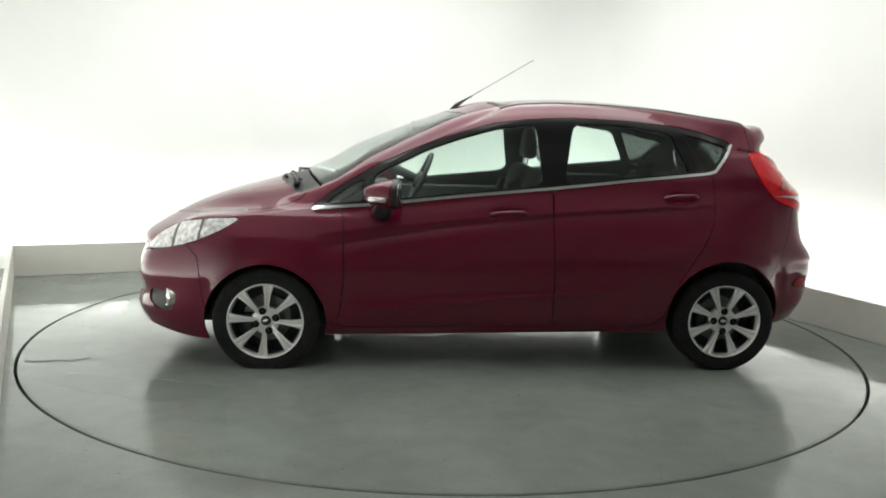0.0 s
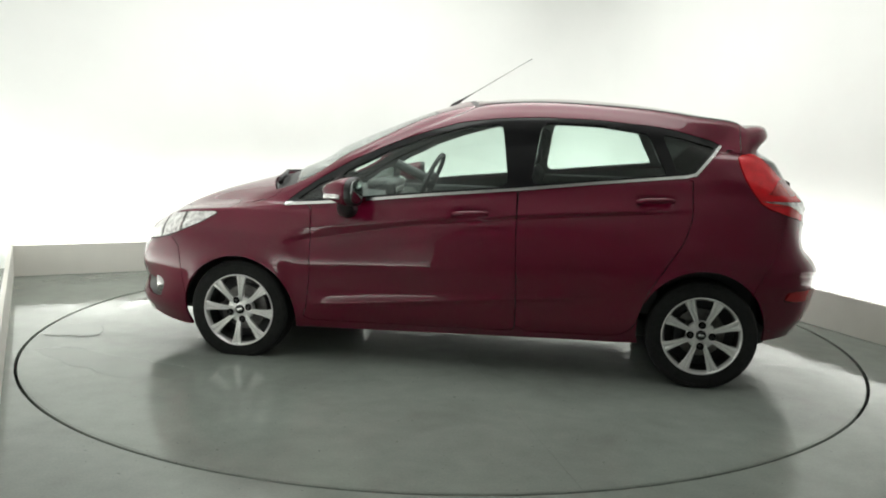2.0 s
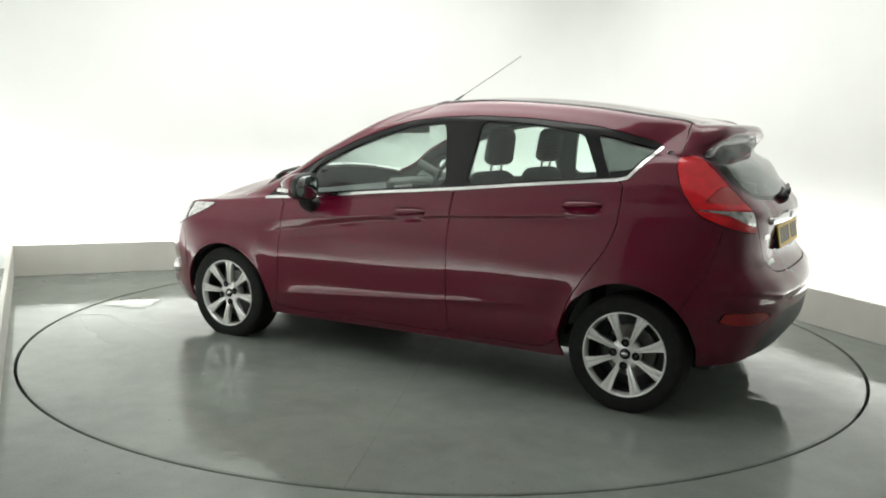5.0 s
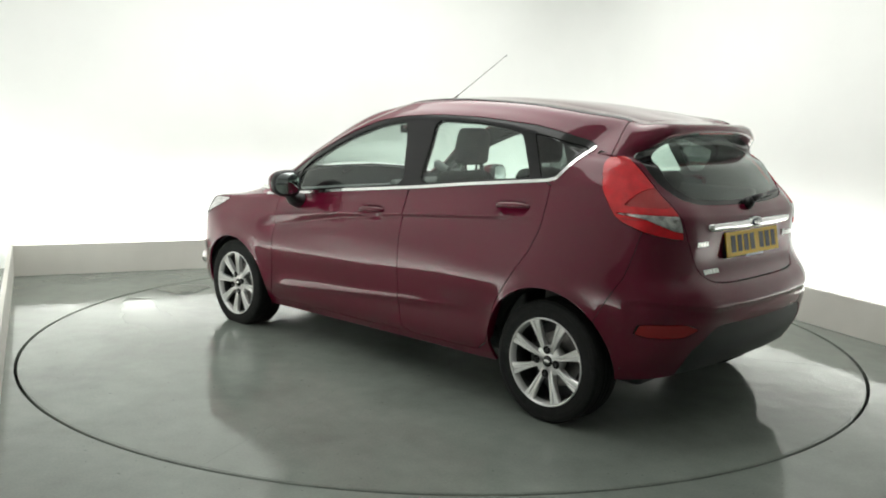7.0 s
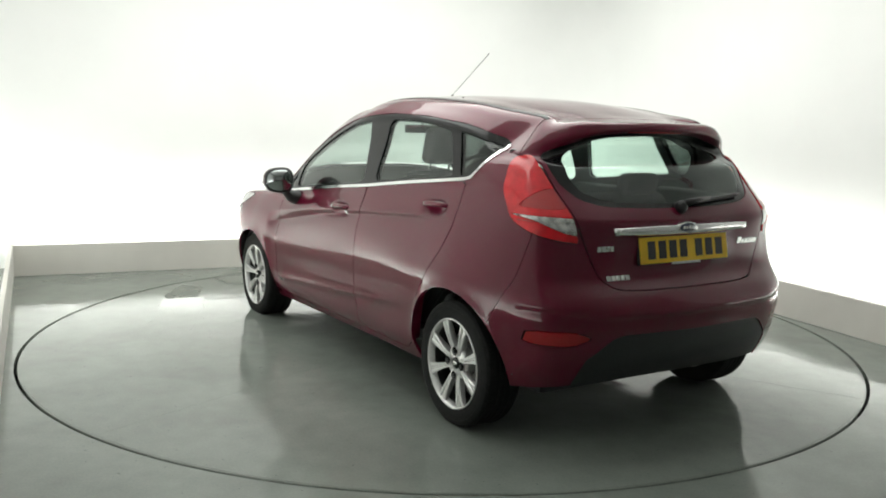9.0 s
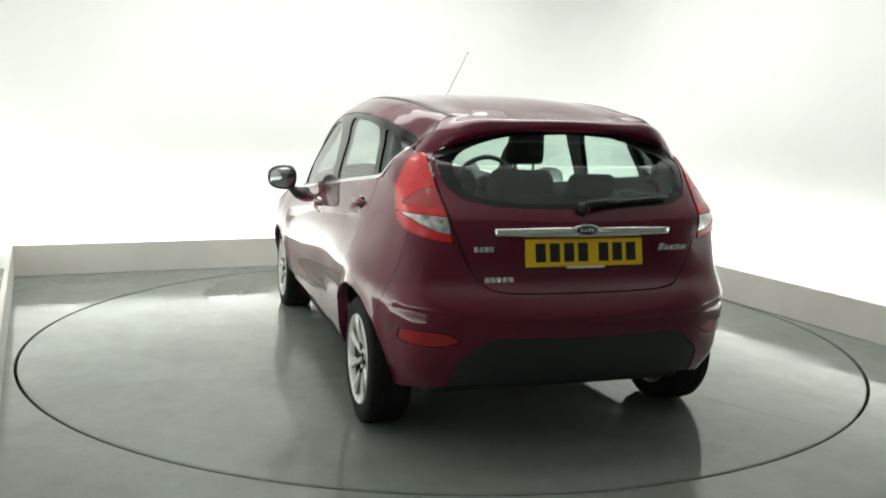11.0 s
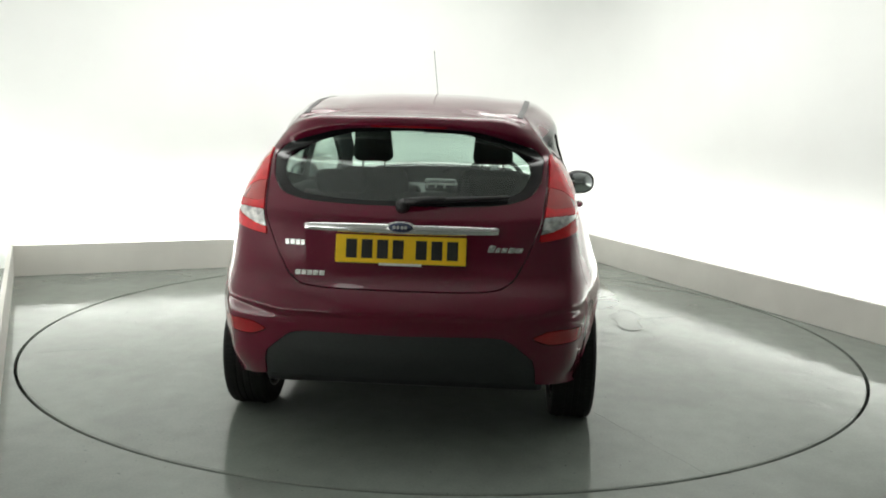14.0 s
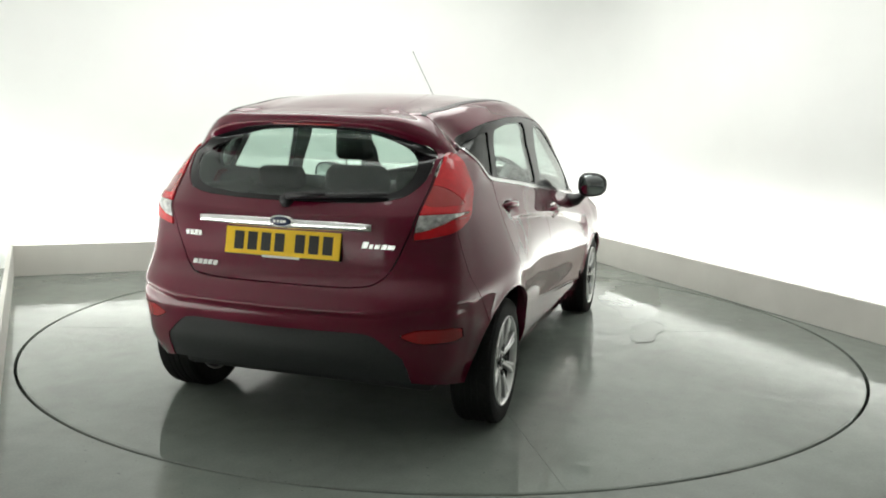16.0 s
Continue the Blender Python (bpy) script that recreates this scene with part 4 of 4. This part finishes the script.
part("mirror_glass", bm, MIRROR, mi, "mirror glass")

liner, _ = split(whole_half, (lambda P: np.maximum.reduce([13.05 - P[:, 6], P[:, 0] - 0.02, -1.36 - P[:, 0]]))(whole_half[0]))
sheet_part("headliner", both_halves(liner), LINER, car, thick=0.01, lift=-0.03, label="pale grey fabric headliner")
bm = bmesh.new()
rounded_box(bm, (-1.62, -.50, .42), (-1.12, .50, .47), .01)
part("boot_floor", bm, CABIN, car, "dark carpeted boot floor")
for sy in (1, -1):                       # inner faces of the doors and boot sides up to the belt
    bm = bmesh.new()
    lo, hi = sorted((sy * .665, sy * .71))
    box(bm, (-.24, lo, .35), (.72, hi, .885), None, .02, 3)
    part("door_card", bm, CABIN, car, "dark inner door trim", smooth=True)
    bm = bmesh.new()
    lo, hi = sorted((sy * .655, sy * .70))
    box(bm, (-1.02, lo, .35), (-.30, hi, .985), None, .02, 3)
    part("door_card", bm, CABIN, car, smooth=True)
    bm = bmesh.new()
    lo, hi = sorted((sy * .54, sy * .60))
    box(bm, (-1.52, lo, .40), (-1.06, hi, 1.02), None, .02, 3)
    part("boot_side_trim", bm, CABIN, car, smooth=True)


# ---------------- outer fittings ----------------
def frame_on(p, n, along):
    """A pose at p whose z points along n and whose x points along the given way."""
    x = (along - n * along.dot(n)).normalized()
    y = n.cross(x)
    m = Matrix((x, y, n)).transposed().to_4x4()
    m.translation = p
    return m


def build_handle(x, z, sy):
    p, n = surf(x, z)
    if sy < 0:
        p.y, n.y = -p.y, -n.y
    m = frame_on(p, n, Vector((1, 0, -0.06)))
    bm = bmesh.new()
    secs = []
    for i in range(15):
        t = -1 + 2 * i / 14
        hh = 0.030 * (1 - abs(t) ** 5) + 0.004
        ww = 0.0145 * (1 - 0.35 * abs(t) ** 3)
        secs.append([bm.verts.new(m @ Vector((t * .10, ww * math.cos(a), hh + 0.010 * math.sin(a)))) for a in [k * math.pi / 5 for k in range(10)]])
    for a, b in zip(secs, secs[1:]):
        for k in range(10):
            bm.faces.new((a[k], a[(k + 1) % 10], b[(k + 1) % 10], b[k]))
    bm.faces.new(secs[0])
    bm.faces.new(secs[-1])
    bmesh.ops.recalc_face_normals(bm, faces=bm.faces)
    part("door_handle", bm, PAINT, car, "maroon pull handle over a rounded recess", smooth=True)


for sy in (1, -1):
    build_handle(-.028, .845, sy)
    build_handle(-.978, .945, sy)


def build_mirror(sy):
    door_mirror = new("door_mirror")
    door_mirror.parent = car
    tagged(door_mirror, "maroon door mirror on a black arm with a clear indicator")
    m = Matrix.Diagonal((1, sy, 1, 1)) @ Matrix.Translation((.625, .910, .950)) @ pose(0, 0, 0, 0, 0, -10)

    def shell(x0, x1, k0, k1, name, material, label=""):
        bm = bmesh.new()
        secs, n = [], 24
        for i in range(9):
            t = i / 8
            x = x0 + (x1 - x0) * t
            k = k0 + (k1 - k0) * math.sin(t * math.pi / 2)
            ring = []
            for j in range(n):
                a = 2 * math.pi * j / n
                c, s = math.cos(a), math.sin(a)
                yy = math.copysign(abs(c) ** 0.75, c) * .090 * k
                zz = math.copysign(abs(s) ** 0.75, s) * .076 * k * (1 - 0.12 * c)
                ring.append(bm.verts.new(m @ Vector((x, yy, zz))))
            secs.append(ring)
        for a, b in zip(secs, secs[1:]):
            for j in range(n):
                bm.faces.new((a[j], a[(j + 1) % n], b[(j + 1) % n], b[j]))
        bm.faces.new(secs[0])
        bm.faces.new(secs[-1])
        bmesh.ops.recalc_face_normals(bm, faces=bm.faces)
        return part(name, bm, material, door_mirror, label, smooth=True)
    shell(.105, -.045, .42, 1.0, "mirror_shell", PAINT, "maroon mirror shell")
    shell(-.072, -.044, .95, 1.005, "mirror_rim", TRIM, "black mirror rim")
    shell(-.0738, -.0718, .80, .81, "mirror_glass", MIRROR, "mirror glass")
    bm = bmesh.new()
    box(bm, (-.04, -.02, -.020), (.055, .089, .006), m @ Matrix.Translation((.022, .0, -.016)) @ pose(0, 0, 0, 0, 0, 0), .008, 3)
    part("indicator", bm, LAMPCLEAR, door_mirror, "clear side indicator", smooth=True)
    bm = bmesh.new()
    secs = []
    for (x, y, z, a, b) in ((.640, .735, .842, .062, .050), (.640, .790, .838, .055, .042), (.638, .830, .852, .048, .038), (.63, .86, .885, .044, .036), (.625, .885, .91, .045, .03)):
        secs.append([bm.verts.new((x + a * math.cos(t), sy * y, z + b * math.sin(t))) for t in [k * math.pi / 8 for k in range(16)]])
    for a, b in zip(secs, secs[1:]):
        for j in range(16):
            bm.faces.new((a[j], a[(j + 1) % 16], b[(j + 1) % 16], b[j]))
    bmesh.ops.recalc_face_normals(bm, faces=bm.faces)
    part("mirror_arm", bm, TRIM, door_mirror, "black mirror arm", smooth=True)


build_mirror(1)
build_mirror(-1)


def tube(bm, pts, radii, n=10):
    prev = None
    for i, (p, r) in enumerate(zip(pts, radii)):
        p = Vector(p)
        d = (Vector(pts[min(i + 1, len(pts) - 1)]) - Vector(pts[max(i - 1, 0)])).normalized()
        q = d.to_track_quat("Z", "Y").to_matrix()
        ring = [bm.verts.new(p + q @ Vector((r * math.cos(a), r * math.sin(a), 0))) for a in [2 * math.pi * k / n for k in range(n)]]
        if prev:
            for k in range(n):
                bm.faces.new((prev[k], prev[(k + 1) % n], ring[(k + 1) % n], ring[k]))
        else:
            bm.faces.new(list(reversed(ring)))
        prev = ring
    bm.faces.new(prev)


ant = new("aerial")
ant.parent = car
tagged(ant, "thin whip aerial raked back from the roof")
bm = bmesh.new()
tube(bm, [(.225, 0, 1.388), (.20, 0, 1.422), (.155, 0, 1.452)], [.020, .014, .008])
part("aerial_base", bm, TRIM, ant, smooth=True)
bm = bmesh.new()
tube(bm, [(.17, 0, 1.443), (.105, 0, 1.482)], [.0065, .0045])
tube(bm, [(.105, 0, 1.482), (-.25, 0, 1.697), (-.262, 0, 1.704)], [.0019, .0015, .0034])
part("aerial_rod", bm, TRIM, ant, smooth=True)

# tailgate fittings: chrome bar, oval, plate, badges, wiper, brake light
bm = bmesh.new()
prev = None
for i in range(33):
    y = -.385 + .77 * i / 32
    q, nn = surf_rear(y, .905)
    w = 0.021 * (1 - 0.25 * (abs(y) / .385) ** 2)
    ring = [bm.verts.new(q + nn * o + Vector((0, 0, h))) for o, h in ((-.01, w), (.014, w * .92), (.020, w * .70), (.015, -w * .75), (.010, -w), (-.01, -w))]
    if prev:
        for k in range(5):
            bm.faces.new((prev[k], prev[k + 1], ring[k + 1], ring[k]))
    else:
        bm.faces.new(ring)
    prev = ring
bm.faces.new(list(reversed(prev)))
bmesh.ops.recalc_face_normals(bm, faces=bm.faces)
part("chrome_bar", bm, CHROME, car, "bright chrome bar across the tailgate", smooth=True)

q, nn = surf_rear(0, .912)
m = frame_on(q, nn, Vector((0, -1, 0)))
bm = bmesh.new()
lathe(bm, [(.001, .022), (.80, .021), (.88, .018), (1.0, .019), (1.04, .012), (1.04, 0)], 40, "z", m @ Matrix.Diagonal((.058, .023, 1, 1)))
badge = part("oval_badge", bm, SILVERINK, car, "dark oval badge with a bright rim", smooth=True)
bm = bmesh.new()
lathe(bm, [(.001, .0232), (.80, .0222), (.84, .0195)], 40, "z", m @ Matrix.Diagonal((.058, .023, 1, 1)))
part("badge_enamel", bm, BADGEBLUE, badge, smooth=True)
bm = bmesh.new()
for k, (a, w) in enumerate(((-.026, .012), (-.010, .010), (.006, .010), (.020, .012))):
    box(bm, (a - w / 2, -.006, .0225), (a + w / 2, .006, .0238), m, .001)
part("badge_mark", bm, SILVERINK, badge)

pm = frame_on(Vector((-1.786, .0, .822)), Vector((-1, 0, .19)).normalized(), Vector((0, -1, 0)))
plate = new("number_plate")
plate.parent = car
tagged(plate, "yellow rear number plate with dark bars")
bm = bmesh.new()
box(bm, (-.26, -.0555, 0), (.26, .0555, .006), pm, .002)
part("plate_panel", bm, YELLOW, plate, "yellow reflective plate")
bm = bmesh.new()
box(bm, (-.261, -.0580, -.018), (.261, .0565, -.0005), pm, .003)
part("plate_holder", bm, TRIM, plate, "black plate holder")
for cx in (-.196, -.134, -.072, -.010, .082, .144, .206):
    bm = bmesh.new()
    box(bm, (cx - .022, -.037, .0058), (cx + .022, .038, .0072), pm, .001)
    part("plate_bar", bm, BLACKINK, plate, "plain dark bar")
bm = bmesh.new()
box(bm, (-.085, -.064, .0058), (.085, -.0545, .0075), pm, .0005)
part("dealer_strip", bm, PALE, plate, "pale strip below the plate")


def badge_bars(name, y0, y1, z, h, parts, slant=0.0, label=""):
    """A small raised badge made of plain bars."""
    bm = bmesh.new()
    q, nn = surf_rear((y0 + y1) / 2, z)
    a, _ = surf_rear(y0, z)
    b, _ = surf_rear(y1, z)
    m = frame_on(q, nn, b - a)
    L = (b - a).length
    for s, e, lo, hi in parts:
        m2 = m @ Matrix(((1, slant, 0, 0), (0, 1, 0, 0), (0, 0, 1, 0), (0, 0, 0, 1)))
        box(bm, ((s - .5) * L, lo * h - h / 2, -.002), ((e - .5) * L, hi * h - h / 2, .0025), m2, .0012)
    part(name, bm, SILVERINK, car, label)


badge_bars("trim_badge", .425, .305, .717, .021, [(0, .18, 0, 1), (.21, .38, 0, 1), (.41, .58, 0, 1), (.61, .78, 0, 1), (.82, 1, 0, 1)], 0, "small bright trim badge of plain bars")
badge_bars("engine_badge", .468, .388, .838, .022, [(0, .22, 0, 1), (.26, .5, 0, 1), (.54, .76, 0, 1), (.8, 1, 0, 1)], 0, "small bright engine badge of plain bars")
badge_bars("model_badge", -.345, -.485, .836, .028, [(.02, .2, 0, 1), (.24, .36, 0, .7), (.4, .56, 0, .7), (.6, .76, 0, .75), (.78, 1, 0, .7)], .35, "bright slanted model badge of plain bars")

wiper = new("rear_wiper")
wiper.parent = car
tagged(wiper, "black rear wiper parked on the glass")
bm = bmesh.new()
q, nn = surf_rear(-.0, .990)
tube(bm, [q - nn * .01, q + nn * .02, q + nn * .034], [.030, .026, .018], 16)
part("wiper_pivot", bm, TRIM, wiper, smooth=True)
bm = bmesh.new()
a, na = surf_rear(-.01, .995)
b, nb = surf_rear(-.17, 1.012)
tube(bm, [a + na * .032, a.lerp(b, .5) + na * .036, b + nb * .03], [.015, .012, .008], 10)
part("wiper_arm", bm, TRIM, wiper, smooth=True)
bm = bmesh.new()
pts = []
for k in range(9):
    y = -.02 - .40 * k / 8
    q, nn = surf_rear(y, 1.004 + .024 * k / 8)
    pts.append(q + nn * .014)
tube(bm, pts, [.006] + [.0095] * 7 + [.006], 8)
part("wiper_blade", bm, TRIM, wiper, smooth=True)

bm = bmesh.new()
box(bm, (-1.578, -.16, 1.300), (-1.53, .16, 1.315), None, .004)
part("brake_light", bm, LAMPDARK, car, "dark red high brake light under the spoiler")

# front: fog lamps, wipers, washer jets
for sy in (1, -1):
    bm = bmesh.new()
    q, nn = surf(1.775, .362)
    nn = (nn + Vector((1.1, 0, 0))).normalized()
    m = Matrix.Diagonal((1, sy, 1, 1)) @ Matrix.Translation(q - nn * .004) @ nn.to_track_quat("Z", "Y").to_matrix().to_4x4()
    lathe(bm, [(.001, .012), (.036, .010), (.042, .004), (.046, .012), (.050, .004), (.050, -.04)], 32, "z", m)
    part("fog_lamp", bm, LAMPCLEAR, car, "round fog lamp with a bright rim", smooth=True)
    bm = bmesh.new()
    tube(bm, [(1.20, sy * .20, .972), (1.21, sy * .20, .985), (1.216, sy * .20, .988)], [.012, .009, .004], 8)
    part("washer_jet", bm, TRIM, car, smooth=True)
for y0, y1 in ((.52, -.02), (.02, -.48)):
    wp = new("front_wiper")
    wp.parent = car
    tagged(wp, "black windscreen wiper parked at the cowl")
    bm = bmesh.new()
    tube(bm, [(1.17 - .10 * abs(y0), y0, .955), (1.15 - .06 * abs(y0), y0 - .06, .985), (1.17, (y0 + y1) / 2, 1.005)], [.016, .012, .008])
    part("wiper_arm", bm, TRIM, wp, smooth=True)
    bm = bmesh.new()
    tube(bm, [(1.09 if abs(y0) > .3 else 1.15, y0 - .02, .985), (1.165, (y0 + y1) / 2, 1.003), (1.165 if abs(y1) < .3 else 1.08, y1, .99)], [.006, .009, .006], 8)
    part("wiper_blade", bm, TRIM, wp, smooth=True)


# ---------------- water left on the deck round the front of the car ----------------
def build_puddle(cx, cy, rx, ry, turn, seed, height, label):
    """A thin film of water with a ragged edge, in the turntable's space."""
    rng = random.Random(seed)
    waves = [(k, rng.uniform(0, 6.28), rng.uniform(0.3, 1.0) * 0.55 / k) for k in (2, 3, 5, 7, 11, 16, 23)]
    bm = bmesh.new()
    rim, top = [], []
    m = pose(cx, cy, 0, 0, 0, turn)
    for i in range(120):
        a = 2 * math.pi * i / 120
        k = 1 + sum(w * math.sin(n * a + ph) for n, ph, w in waves)
        d = m @ Vector((rx * k * math.cos(a), ry * k * math.sin(a), 0))
        if d.length > DISC_R - 0.04:
            d *= (DISC_R - 0.04) / d.length
        c = Vector((cx, cy, 0))
        rim.append(bm.verts.new(d + Vector((0, 0, height - 0.0004))))
        top.append(bm.verts.new(c.lerp(d, 0.985) + Vector((0, 0, height))))
    mid = bm.verts.new((cx, cy, height))
    for i in range(120):
        j = (i + 1) % 120
        bm.faces.new((rim[i], rim[j], top[j], top[i]))
        bm.faces.new((top[i], top[j], mid))
    ob = part("puddle", bm, WET, None, smooth=False)
    return tagged(ob, label, "puddle", group="puddles on the turntable")


puddles = [build_puddle(*row) for row in (
    (1.58, 1.22, .44, .17, -16, 3, .0008, "thin puddle of water with a ragged edge on the deck"),
    (2.16, .62, .13, .22, 15, 8, .0040, "thin puddle of water with a ragged edge on the deck"),
    (2.20, -.35, .11, .36, 0, 5, .0008, "long thin puddle of water near the turntable's rim"),
    (1.50, -1.05, .60, .24, 14, 12, .0008, "broad shallow puddle beside the front wheel"),
    (.50, -1.24, .26, .11, -8, 21, .0040, "small shallow puddle with a ragged edge"))]


# ---------------- movement ----------------
def motions():
    rows_car, rows_disc = [], []
    for i in range(33):
        t = i * 0.5
        turn = 184.14 - 6.975 * t - 0.0074 * ((t - 8) ** 2 - 64)
        spin = pose(0, 0, 0, 0, 0, turn)
        rows_car.append((t, spin @ pose(-0.2434, 0.0580, 0.0)))
        rows_disc.append((t, spin))
    walk(car, rows_car)
    walk(turntable, rows_disc)
    for puddle in puddles:
        walk(puddle, rows_disc)


motions()
